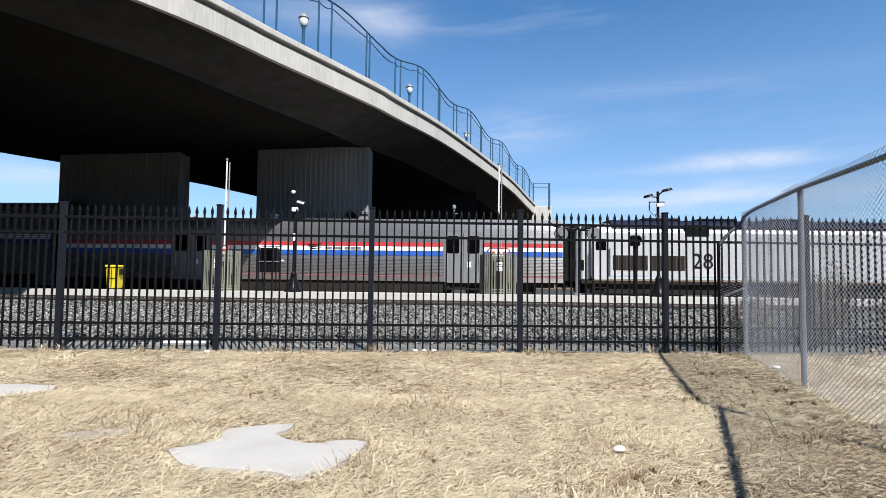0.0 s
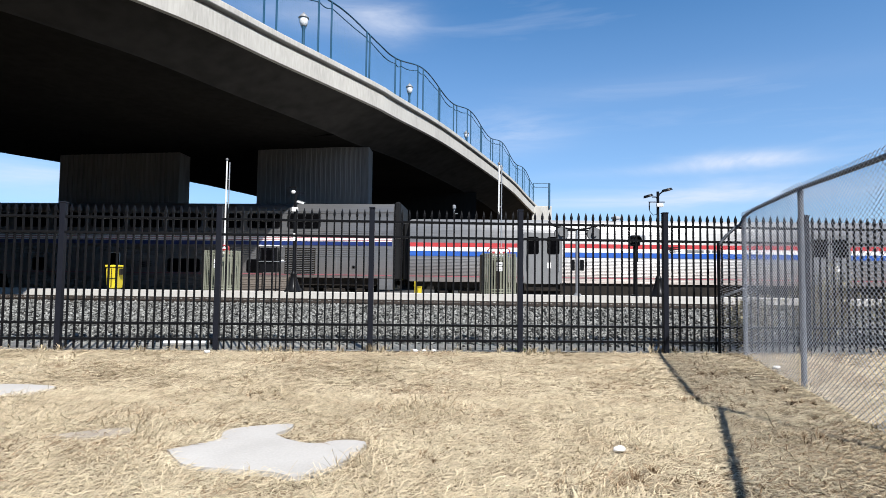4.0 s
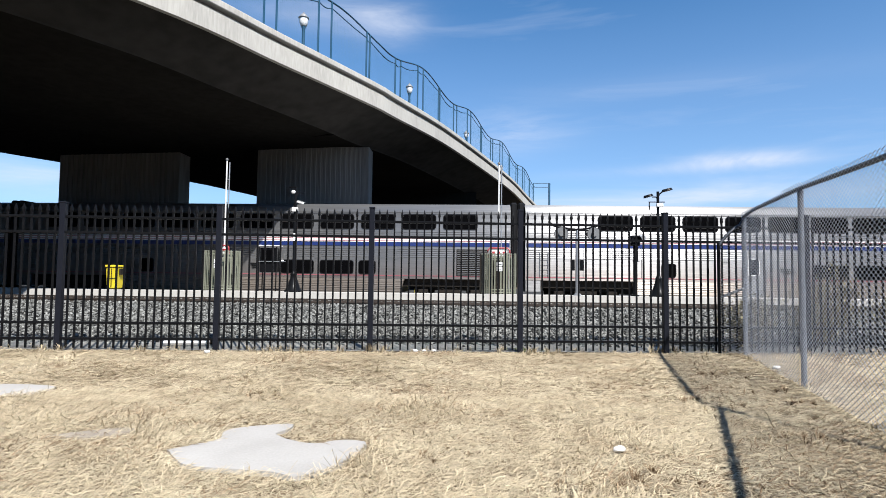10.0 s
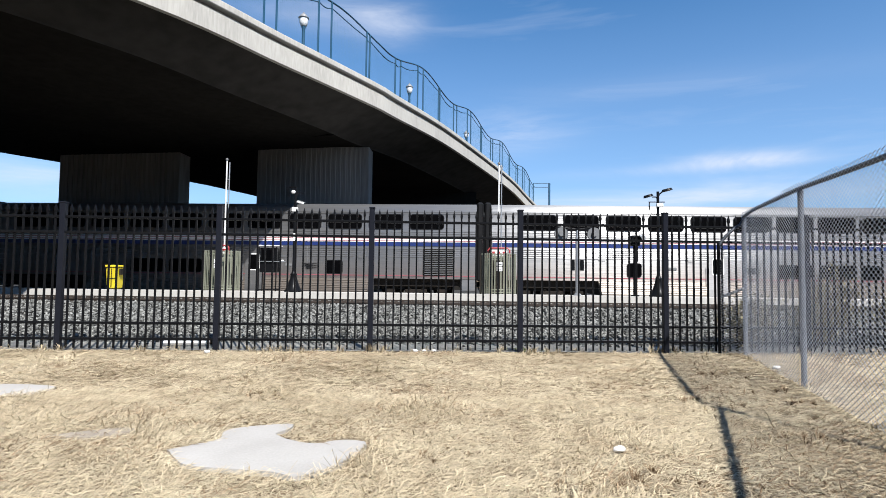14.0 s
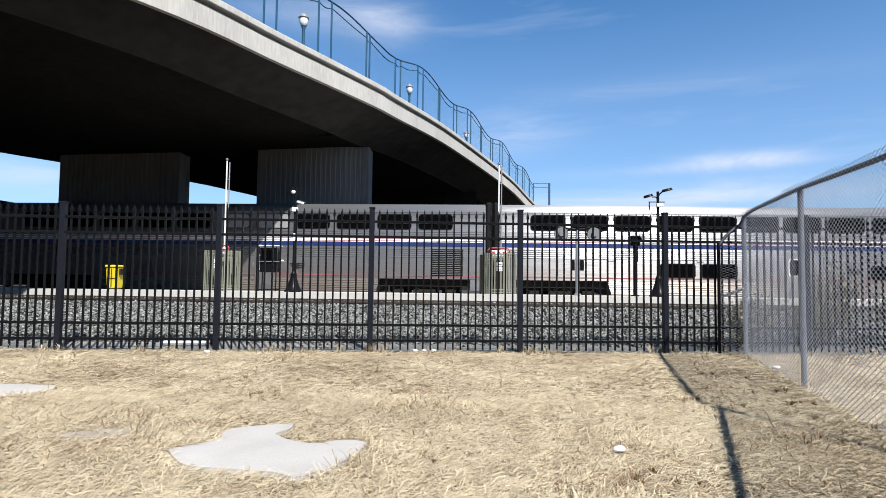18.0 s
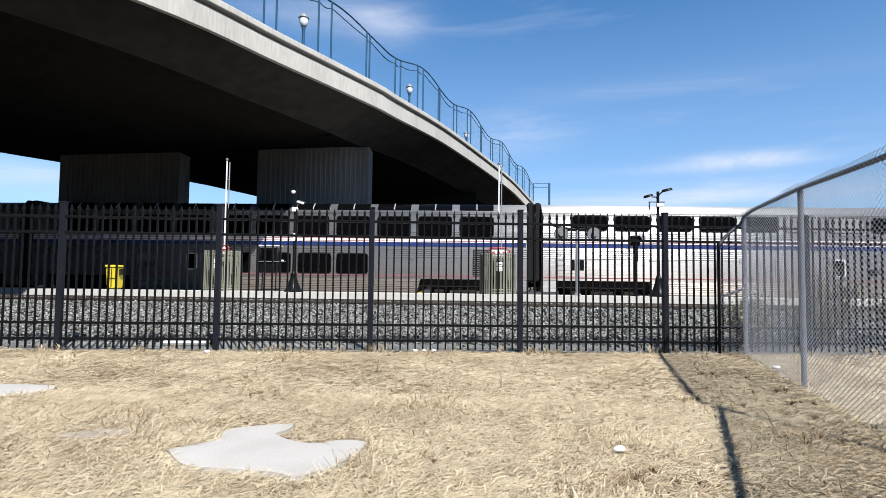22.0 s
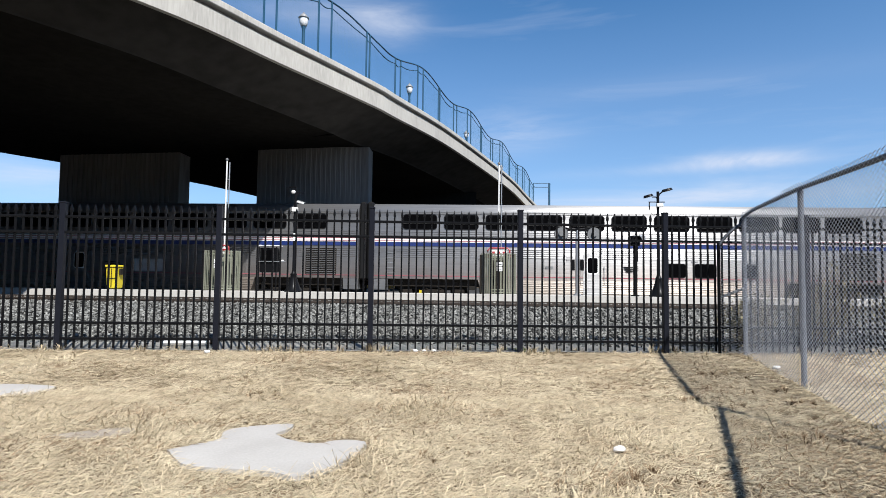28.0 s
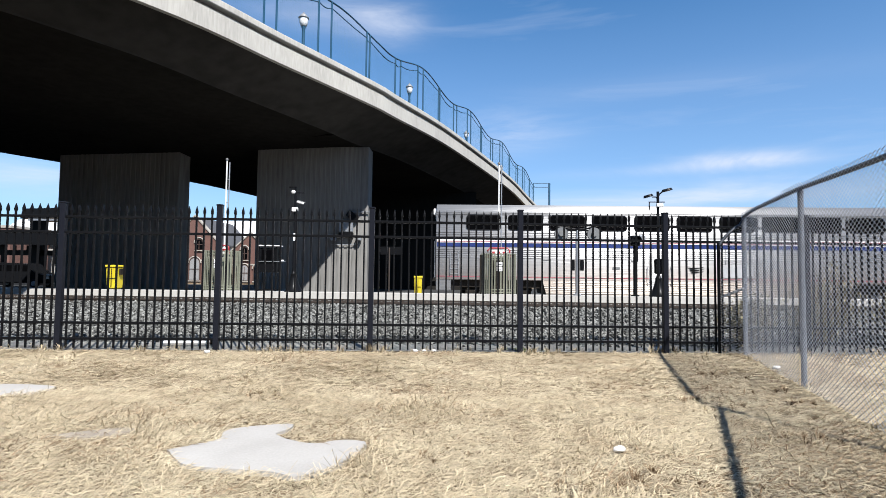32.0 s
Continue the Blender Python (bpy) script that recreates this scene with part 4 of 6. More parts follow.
def locomotive():
    """Rear end at the joint, nose far ahead."""
    car = thing("diesel_locomotive", pose(0, TRACK_Y, 0), "silver-grey diesel locomotive with a black cab number", "locomotive", "cars of the train")
    x0, x1 = -CAR + 0.55, -CAR + 21.0
    bm = bmesh.new()
    sweep(bm, [(-1.5, 1.36), (-1.5, 3.5), (-1.4, 3.68), (1.4, 3.68), (1.5, 3.5), (1.5, 1.36)], x0 + 0.45, x1)
    part("body", bm, "silver", car)
    bm = bmesh.new()
    sweep(bm, [(-1.39, 3.66), (-1.12, 4.0), (-0.75, 4.18), (0.75, 4.18), (1.12, 4.0), (1.39, 3.66)], x0 + 1.5, x1 - 3)
    part("roof", bm, "navy_roof", car, "dark navy-blue roof", smooth=True)
    bm = bmesh.new()
    sweep(bm, [(-1.38, 3.67), (-0.9, 3.98), (0.9, 3.98), (1.38, 3.67)], x0 + 0.5, x0 + 1.49)
    part("rear_hood", bm, "silver", car)
    part("underframe", boxes((x0 + 0.2, x1 - 0.3, -1.3, 1.3, 0.5, 0.975)), "under", car)
    for k in range(8):
        part("panel_seam", boxes((x0 + 7.4 + k * 1.55, x0 + 7.43 + k * 1.55, -1.506, -1.49, 1.2, 3.5)), "grey", car)
    for x in (3.2, 6.0, 9.5):
        part("roof_hatch", boxes((x0 + x, x0 + x + 1.8, -0.8, 0.8, 4.19, 4.3), bevel=0.03), "navy_roof", car)
    bm = bmesh.new()
    tube(bm, (x0 + 4.3, 0, 4.18), (x0 + 4.3, 0, 4.55), 0.02, sides=6)
    box(bm, x0 + 4.1, x0 + 4.5, -0.05, 0.05, 4.45, 4.55)
    part("horn", bm, "galv", car)
    part("end_cab", boxes((x0, x0 + 0.45, -1.3, 1.3, 1.15, 3.7), bevel=0.06), "silver", car)
    part("walkway", boxes((x0 - 0.05, x1, -1.5, 1.5, 0.98, 1.14), bevel=0.02), "under", car)
    for x in (-CAR + 2.87, -CAR + 4.67):
        g = slab_part("radiator_grille", 1.68, 0.72, 0.03, 0.012, "under", car, x, 2.02, y=-1.5)
        for i in range(9):
            part("bar", boxes((-0.78 + i * 0.195, -0.75 + i * 0.195, -0.03, -0.01, -0.33, 0.33)), "rail", g)
    d = slab_part("door", 0.66, 1.9, 0.05, 0.02, "silver", car, -CAR + 1.45, 2.15, y=-1.5)
    slab_part("pane", 0.5, 0.55, 0.05, 0.03, "glass", d, 0, 0.75, y=0)
    part("handrail", boxes((-0.46, -0.42, -0.09, -0.05, -0.9, 0.6), (0.42, 0.46, -0.09, -0.05, -0.9, 0.6)), "galv", d)
    part("ladder", boxes(*[(-CAR + 1.1, -CAR + 1.75, -1.58, -1.5, 0.35 + i * 0.22, 0.38 + i * 0.22) for i in range(4)], (-CAR + 1.1, -CAR + 1.14, -1.58, -1.5, 0.3, 1.15), (-CAR + 1.71, -CAR + 1.75, -1.58, -1.5, 0.3, 1.15)), "under", car)
    slab_part("vent", 1.15, 0.56, 0.02, 0.16, "black", car, -CAR + 6.1, 3.62, y=-1.36)
    fc = bpy.data.curves.new("number", "FONT")
    fc.body, fc.size, fc.extrude, fc.align_x, fc.align_y = "28", 1.05, 0.008, "CENTER", "CENTER"
    num = new("number", fc)
    bpy.context.view_layer.update()
    me = bpy.data.meshes.new_from_object(num.evaluated_get(bpy.context.evaluated_depsgraph_get()))
    bpy.data.objects.remove(num)
    me.materials.clear()
    me.materials.append(M["rubber"])
    num = new("number", me)
    num.parent = car
    num.matrix_basis = pose(-CAR + 6.35, -1.512, 2.1, 90, 0, 0)
    part("fuel_tank", boxes((x0 + 7.5, x0 + 13, -1.4, 1.4, 0.3, 0.97), bevel=0.12), "under", car)
    for x in (x0 + 3.4, x1 - 4):
        bogie(car, x)
    coupler_end(car, x0 - 0.2, 3.95, -1)
    return car


CARS.append((-1, locomotive()))

# ---- foreground ----
rng = np.random.default_rng(7)


# main slab: a wide lobe to the rear with a bay of straw at its right shoulder
MAIN_PAD = [(-2.03, 3.74), (-1.9, 3.87), (-1.79, 4.0), (-1.83, 4.22), (-1.7, 4.34), (-1.41, 4.45), (-1.36, 4.33), (-1.42, 4.16), (-1.23, 4.0), (-1.05, 3.96), (-0.91, 4.04), (-0.71, 4.02), (-0.71, 3.83), (-0.79, 3.55), (-0.9, 3.39), (-1.01, 3.3), (-1.17, 3.37), (-1.36, 3.39), (-1.53, 3.41), (-1.75, 3.45), (-1.9, 3.58)]
SIDE_PAD = [(-5.4, 5.68), (-4.75, 5.75), (-4.32, 5.67), (-4.26, 5.45), (-4.3, 5.28), (-4.75, 5.1), (-5.4, 5.15)]
THIN_PAD = [(-3.08, 3.97), (-2.95, 4.08), (-2.67, 4.23), (-2.53, 4.18), (-2.61, 4.03), (-2.81, 3.95)]
PADS = [("concrete_slab", MAIN_PAD), ("concrete_slab", SIDE_PAD), ("concrete_slab", THIN_PAD)]


def smooth_outline(p, n=4):
    out = spline([(x, y, 0) for x, y in p + p[:1]], n)[:-1]
    return [(v.x + 0.012 * noise.noise((v.x * 14, v.y * 14, 1)), v.y + 0.012 * noise.noise((v.x * 14, v.y * 14, 7))) for v in out]


PAD_LINES = []
THIN = smooth_outline(THIN_PAD, 3)
for nm, line in PADS:
    line = THIN if line is THIN_PAD else smooth_outline(line, 3)
    PAD_LINES.append(np.array(line))
    bm = bmesh.new()
    top = [bm.verts.new((x, y, 0.034)) for x, y in line]
    low = [bm.verts.new((x, y, -0.08)) for x, y in line]
    bm.faces.new(top)
    for i in range(len(line)):
        j = (i + 1) % len(line)
        bm.faces.new((top[i], low[i], low[j], top[j]))
    if line is THIN:
        tagged(part(nm, bm, "tan"), "dusty concrete slab nearly covered by dead grass", "slab", "slabs in the grass")
    else:
        tagged(part(nm, bm, "pad"), "pale flat concrete slab half buried in dead grass", "slab", "slabs in the grass")


def inside(px, py, poly):
    r = np.zeros(px.shape, bool)
    x0, y0 = poly[:, 0], poly[:, 1]
    x1, y1 = np.roll(x0, -1), np.roll(y0, -1)
    for a, b, c, d in zip(x0, y0, x1, y1):
        hit = ((b > py) != (d > py)) & (px < (c - a) * (py - b) / (d - b + 1e-12) + a)
        r ^= hit
    return r


def waves(x, y, s, seed):
    """Cheap smooth noise for whole arrays."""
    v = np.zeros_like(x)
    g = np.random.default_rng(seed)
    for k in range(7):
        a, f, p = g.uniform(0, 6.28), s * g.uniform(0.6, 1.7), g.uniform(0, 6.28)
        v += np.sin((x * np.cos(a) + y * np.sin(a)) * f + p)
    return v / 7


def blades(count, x0, x1, y0, y1, lmin, lmax, wid, lift, seed, near=1.0, brown=False):
    """Bent straw blades lying in drifts; two quads each."""
    g = np.random.default_rng(seed)
    x = g.uniform(x0, x1, count)
    y = y0 + (y1 - y0) * g.uniform(0, 1, count) ** near
    keep = np.ones(count, bool)
    for p, bare in zip(PAD_LINES, (1.0, 1.0, 0.6)):      # the third slab is half covered
        keep &= ~(inside(x, y, p) | inside(x, y + 0.03, p)) | (g.uniform(0, 1, count) > bare)
    keep &= y < 8.9 + np.tan(FENCE_A) * x - 0.03
    if brown:       # worn brown patches, and the chain-link strip browned out to its rail's shadow line
        worn = 1.1 * waves(x, y, 2.0, 41) + 0.9 * waves(x, y, 6.5, 42)
        worn += 0.55 * np.clip((x - 2.2 - 0.265 * (y - 5.6)) / 0.5, 0, 1)
        keep &= g.uniform(0.05, 0.75, count) < worn
    dens = 0.45 * waves(x, y, 3.0, 11) + 0.35 * waves(x, y, 9.0, 12)
    dens += 0.9 * waves(x, y, 26.0, 13) - 0.45 * np.clip((x - 2.3 - 0.27 * (y - 4)) / 0.4, 0, 1)
    keep &= g.uniform(-0.75, 0.6, count) < dens + 0.35
    x, y = x[keep], y[keep]
    n = len(x)
    drift = 2.5 * waves(x, y, 1.6, 5) + 1.2 * waves(x, y, 5.0, 6)
    a = drift + g.normal(0, 1.7, n)
    ln = g.uniform(lmin, lmax, n)
    tall = np.clip(waves(x, y, 4.5, 21) + 0.25 * g.normal(0, 1, n), 0, 1)
    up = np.abs(g.normal(0, lift, n)) * (0.7 + 1.3 * tall ** 2)
    dx, dy = np.cos(a), np.sin(a)
    w = wid * g.uniform(0.6, 1.4, n)
    sx, sy = -dy * w, dx * w
    z0 = g.uniform(0.0, 0.032, n) + 0.03 * tall ** 2
    b = g.normal(0, 0.6, n)
    mx, my = x + dx * ln * 0.5, y + dy * ln * 0.5
    ex, ey = mx + np.cos(a + b) * ln * 0.5, my + np.sin(a + b) * ln * 0.5
    mz, ez = z0 + up * ln * 0.9, z0 + up * ln * 0.9 + ln * up * g.uniform(-0.8, 0.7, n)
    ez = np.maximum(ez, 0.012)
    v = np.empty((n, 6, 3))
    v[:, 0] = np.stack([x - sx, y - sy, z0], 1)
    v[:, 1] = np.stack([x + sx, y + sy, z0 + w * 0.6], 1)
    v[:, 2] = np.stack([mx + sx, my + sy, mz + w * 0.6], 1)
    v[:, 3] = np.stack([mx - sx, my - sy, mz], 1)
    v[:, 4] = np.stack([ex + sx * 0.3, ey + sy * 0.3, ez], 1)
    v[:, 5] = np.stack([ex - sx * 0.3, ey - sy * 0.3, ez], 1)
    base = (np.arange(n) * 6)[:, None]
    f = np.concatenate([base + [0, 1, 2, 3], base + [3, 2, 4, 5]])
    return v.reshape(-1, 3), f


def sheet(name, vf, mat, label, category):
    v, f = vf
    me = bpy.data.meshes.new(name)
    k = f.shape[1]
    me.vertices.add(len(v))
    me.vertices.foreach_set("co", np.ascontiguousarray(v, dtype=np.float32).ravel())
    me.loops.add(f.size)
    me.loops.foreach_set("vertex_index", np.ascontiguousarray(f, dtype=np.int32).ravel())
    me.polygons.add(len(f))
    me.polygons.foreach_set("loop_start", np.arange(0, f.size, k, dtype=np.int32))
    me.update(calc_edges=True)
    me.validate()
    me.materials.append(M[mat])
    return tagged(new(name, me), label, category, kind="stuff")


sheet("dead_grass", blades(300000, -4.6, 4.3, 2.3, 5.6, 0.025, 0.13, 0.0016, 0.22, 1), "straw", "flattened straw-coloured dead grass on the ground", "grass")
sheet("dead_grass", blades(330000, -9.5, 5.6, 5.0, 9.9, 0.035, 0.14, 0.0022, 0.15, 2), "straw", "flattened straw-coloured dead grass along the fence", "grass")
sheet("brown_thatch", blades(170000, -6, 5.2, 2.4, 9.6, 0.03, 0.12, 0.0024, 0.24, 8, brown=True), "thatch", "worn brown thatch between the dead grass", "grass")
sheet("dead_grass", blades(70000, 3.5, 14, 3.0, 10.4, 0.06, 0.2, 0.005, 0.12, 3), "straw", "dry grass beyond the chain-link fence", "grass")
sheet("dead_grass", blades(60000, -11, 9, -5.5, 3.0, 0.06, 0.2, 0.006, 0.15, 14), "straw", "flattened straw-coloured dead grass round the open lot", "grass")
sheet("dead_grass", blades(9000, -12, -4.5, 3.5, 8.6, 0.06, 0.2, 0.004, 0.16, 4), "straw", "flattened straw-coloured dead grass on the ground", "grass")


def tufts(places, seed, h=0.3, per=60, wid=0.003):
    g = np.random.default_rng(seed)
    vs, fs, n = [], [], 0
    for cx, cy, k in places:
        for _ in range(int(per * k)):
            a, r = g.uniform(0, 6.28), abs(g.normal(0, 0.06)) * k
            x, y = cx + r * math.cos(a), cy + r * math.sin(a)
            ln, lean = h * k * g.uniform(0.4, 1.1), g.uniform(0.15, 0.9)
            b = a + g.normal(0, 0.6)
            dx, dy = math.cos(b) * lean * ln, math.sin(b) * lean * ln
            sx, sy = -math.sin(b) * wid, math.cos(b) * wid
            vs += [(x - sx, y - sy, 0), (x + sx, y + sy, 0), (x + dx * 0.4 + sx, y + dy * 0.4 + sy, ln * 0.6), (x + dx * 0.4 - sx, y + dy * 0.4 - sy, ln * 0.6),
                   (x + dx + sx * 0.2, y + dy + sy * 0.2, ln * 0.85), (x + dx - sx * 0.2, y + dy - sy * 0.2, ln * 0.85)]
            fs += [(n, n + 1, n + 2, n + 3), (n + 3, n + 2, n + 4, n + 5)]
            n += 6
    return np.array(vs), np.array(fs)


# weeds along the foot of the fence
places = []
for i in range(70):
    q = along(rng.uniform(-9, 8.5), rng.uniform(-0.2, 0.18))
    places.append((q.x, q.y, rng.uniform(0.25, 0.6)))
for s, k in ((-1.5, 0.7), (-1.3, 0.6), (3.1, 0.7), (3.35, 0.6), (4.4, 0.7), (1.4, 0.5)):
    q = along(s, rng.uniform(-0.1, 0.1))
    places.append((q.x, q.y, k))
for i in range(60):
    q = on_chain(rng.uniform(-0.3, 6.5))
    places.append((q.x + rng.normal(0, 0.06), q.y, rng.uniform(0.15, 0.4)))
for i in range(60):
    places.append((rng.uniform(-5.5, 4.2), rng.uniform(2.6, 8.6), rng.uniform(0.08, 0.16)))
places = [p for p in places if not any(inside(np.array([p[0]]), np.array([p[1]]), q)[0] for q in PAD_LINES)]
sheet("weeds", tufts(places, 5), "straw", "dry weeds at the foot of the fences", "weeds")

# green weeds at the foot of the iron fence
places = []
for s, n, k in ((1.0, 9, 0.35), (1.3, 6, 0.3), (-5.2, 7, 0.25), (-2.6, 6, 0.22), (3.6, 6, 0.3), (4.1, 8, 0.35), (-6.6, 6, 0.3)):
    for i in range(n):
        q = along(s + rng.normal(0, 0.16), rng.uniform(0.02, 0.3))
        places.append((q.x, q.y, k * rng.uniform(0.6, 1.2)))
sheet("weeds", tufts(places, 9, 0.3, 45, 0.0035), "green_weed", "low green weeds behind the foot of the iron fence", "weeds")
# a length of pale conduit left lying behind the fence
o = thing("pipe", on_fence(-4.5, 0.42, 0.1), "pale plastic pipe lying on the ballast behind the fence", "pipe")
bm = bmesh.new()
tube(bm, (-0.44, 0, 0), (0.44, 0.03, 0), 0.03, sides=10)
part("tube", bm, "white", o, smooth=True)
bm = bmesh.new()
tube(bm, (0.30, 0.025, 0), (0.37, 0.027, 0), 0.036, sides=10)
part("coupling", bm, "under", o, smooth=True)

# dark matted clumps
clumps = []
for x, y, k in ((1.25, 3.33, 0.5), (1.1, 3.4, 0.4), (-0.22, 3.78, 0.34), (-0.1, 3.82, 0.3), (-2.1, 5.45, 0.4), (-1.95, 5.5, 0.35), (2.42, 5.6, 0.45), (2.55, 5.45, 0.45), (2.3, 5.2, 0.35), (3.1, 7.3, 0.4), (3.3, 7.1, 0.4), (2.6, 4.4, 0.5), (2.75, 4.3, 0.5), (2.9, 6.0, 0.35), (3.55, 6.2, 0.4), (3.4, 5.6, 0.4)):
    for i in range(4):
        clumps.append((x + rng.normal(0, 0.1), y + rng.normal(0, 0.08), k * rng.uniform(0.5, 0.9)))
sheet("weeds", tufts(clumps, 6, 0.26, 130, 0.0028), "thatch", "dark brown matted clumps of dead weeds", "weeds")

# loose litter and rubble
for x, y, sz in ((1.10, 3.90, 0.045), (3.34, 9.35, 0.11), (4.32, 7.7, 0.05), (-3.9, 8.2, 0.05), (-0.76, 8.74, 0.045), (-0.62, 8.76, 0.035), (-0.46, 8.77, 0.04), (1.95, 3.0, 0.04)):
    bm = bmesh.new()
    bmesh.ops.create_icosphere(bm, subdivisions=2, radius=1.0)
    for v in bm.verts:
        v.co *= 1 + 0.35 * noise.noise(v.co * 1.3 + Vector((x, y, 0)))
        v.co = Vector((v.co.x * sz, v.co.y * sz * 0.8, v.co.z * sz * 0.5))
    tagged(part("rubble", bm, "white", m=pose(x, y, 0.06)), "small pale broken lump lying on the dead grass", "rubble", "rubble in the grass")

# ---- ballast stones ----


def stones(count, x0, x1, y0, y1, r0, r1, seed, power=1.0):
    g = np.random.default_rng(seed)
    x = g.uniform(x0, x1, count)
    y = y0 + (y1 - y0) * g.uniform(0, 1, count) ** power
    keep = y > 8.9 + np.tan(FENCE_A) * x + g.uniform(0.3, 1.0, count) ** 0.7
    x, y = x[keep], y[keep]
    n = len(x)
    r = g.uniform(r0, r1, n)
    z = 0.01 + np.interp(y, (9.2, 14.0, 17.0, 20.0), (0.01, 0.155, 0.255, 0.32)) + g.uniform(0, 0.03, n)
    base = np.array([(1, 0, 0), (0, 1, 0), (-1, 0, 0), (0, -1, 0), (0, 0, 1), (0, 0, -1)], float)
    p = base[None] * g.uniform(0.6, 1.35, (n, 6, 1)) + g.normal(0, 0.22, (n, 6, 3))
    a, b = g.uniform(0, 6.28, n), g.uniform(0, 3.14, n)
    ca, sa, cb, sb = np.cos(a), np.sin(a), np.cos(b), np.sin(b)
    X = p[..., 0] * ca[:, None] - p[..., 1] * sa[:, None]
    Y = p[..., 0] * sa[:, None] + p[..., 1] * ca[:, None]
    Z = p[..., 2]
    Y, Z = Y * cb[:, None] - Z * sb[:, None], Y * sb[:, None] + Z * cb[:, None]
    v = np.stack([X, Y, Z * 0.8], 2) * r[:, None, None] + np.stack([x, y, z], 1)[:, None]
    tri = np.array([(0, 1, 4), (1, 2, 4), (2, 3, 4), (3, 0, 4), (1, 0, 5), (2, 1, 5), (3, 2, 5), (0, 3, 5)])
    f = (np.arange(n) * 6)[:, None, None] + tri[None]
    return v.reshape(-1, 3), f.reshape(-1, 3)


sheet("ballast_stones", stones(44000, -13, 15, 8.3, 13.2, 0.018, 0.042, 31), "stone", "loose grey crushed ballast stones behind the iron fence", "gravel")
sheet("ballast_stones", stones(40000, -19, 20, 12.5, 19.7, 0.028, 0.06, 32), "stone", "loose grey crushed ballast stones up to the platform", "gravel")

# ---- things on the platform ----
K = 0.802
PY = 25.3 * K


def stand(x, dy=0.0, turn=0.0):
    """A place on the platform: position and size shrunk by K towards the camera."""
    return Matrix.Translation((x * K, PY + dy * K, PLAT_Z)) @ Matrix.Rotation(radians(turn), 4, "Z") @ Matrix.Scale(K, 4)



def enclosure(x, w, turn, bar=0.5, lift=True):
    """Rounded slatted metal cage for a wheelchair lift: hoops, slats, dark gate post, notice, red lift bar."""
    o = thing("lift_enclosure", stand(x, 0.5, turn), "rounded sage-green slatted metal lift enclosure on the platform", "enclosure", "lift enclosures on the platform")
    h = 1.92
    rx, ry = w / 2, 0.56
    for z in (0.1, 0.22, h - 0.18, h - 0.05):
        bm = bmesh.new()
        ring = [(rx * math.cos(2 * math.pi * k / 32), ry * math.sin(2 * math.pi * k / 32), z) for k in range(33)]
        pipe(bm, ring, 0.028, 6)
        part("hoop", bm, "sage", o, smooth=True)
    src = None
    for k in range(36):
        a = 2 * math.pi * (k + 0.5) / 36
        m = pose((rx + 0.035) * math.cos(a), (ry + 0.035) * math.sin(a), 0, 0, 0, math.degrees(a) + 90)
        if src is None:
            src = part("slat", boxes((-0.03, 0.03, -0.012, 0.012, 0.03, h), bevel=0.004), "sage", o, m=m)
        else:
            share("slat", src, o, m)
    part("gate_post", boxes((-rx - 0.12, -rx - 0.04, -0.16, 0.06, 0, h - 0.06), bevel=0.015), "under", o, "dark gate post")
    d = -ry - 0.06
    # Block inside: dark for the gaps between slats, sage where it hides the pole.
    part("lift_body", boxes((-0.34, 0.34, -0.12, 0.2, 0.02, 1.6), bevel=0.04), "under" if lift else "sage", o)
    nt = part("notice", boxes((-0.13, 0.13, d - 0.012, d, 1.08, 1.5), bevel=0.004), "white", o, "white notice plate")
    part("print_bar", boxes((-0.09, 0.09, d - 0.017, d - 0.012, 1.38, 1.42), (-0.13, 0.13, d - 0.017, d - 0.012, 1.27, 1.3), (-0.09, 0.09, d - 0.017, d - 0.012, 1.16, 1.19)), "rubber", nt)
    bm = bmesh.new()
    pipe(bm, [(-bar, 0, h - 0.2), (-bar - 0.02, 0, h + 0.14), (-bar + 0.08, 0, h + 0.26), (bar - 0.08, 0, h + 0.26), (bar + 0.02, 0, h + 0.16), (bar + 0.02, 0, h - 0.2)], 0.035, 8)
    part("lift_bar", bm, "red", o, "red lift handrail", smooth=True)
    part("lift_plate", boxes((-bar + 0.1, bar - 0.1, -0.02, 0.01, h - 0.1, h + 0.15), bevel=0.01), "white", o)
    for k in range(3):
        c = (k - 1) * (bar - 0.1) * 0.62
        part("lift_plate_bar", boxes((c - 0.07, c + 0.07, -0.031, -0.022, h - 0.04, h + 0.1)), "red", o)
    return o


enclosure(-11.66, 1.62, 0, 0.28, False)
enclosure(1.66, 1.56, 0)


def tall_pole(x, top):
    o = thing("camera_pole", stand(x, 0.75), "tall pale twin-pipe pole with a small cap, beside the lift enclosure", "pole", "tall poles on the platform")
    bm = bmesh.new()
    lathe(bm, [(0.09, 0), (0.09, 0.05), (0.04, 0.08), (0.034, top - 0.1), (0.03, top)], 10)
    part("mast", bm, "white", o, smooth=True)
    bm = bmesh.new()
    tube(bm, (0.13, 0.02, 0), (0.13, 0.02, top - 0.1), 0.028, sides=8)
    part("conduit", bm, "galv", o, smooth=True)
    for k in range(5):
        part("bracket", boxes((0.02, 0.13, -0.02, 0.02, 0.8 + k * (top - 1.2) / 4.5, 0.84 + k * (top - 1.2) / 4.5)), "galv", o)
    bm = bmesh.new()
    lathe(bm, [(0.03, top - 0.02), (0.07, top), (0.07, top + 0.06), (0.03, top + 0.1)], 10)
    part("head", bm, "grey", o, smooth=True)
    return o


tall_pole(-11.7, 6.4)
tall_pole(1.66, 6.25)


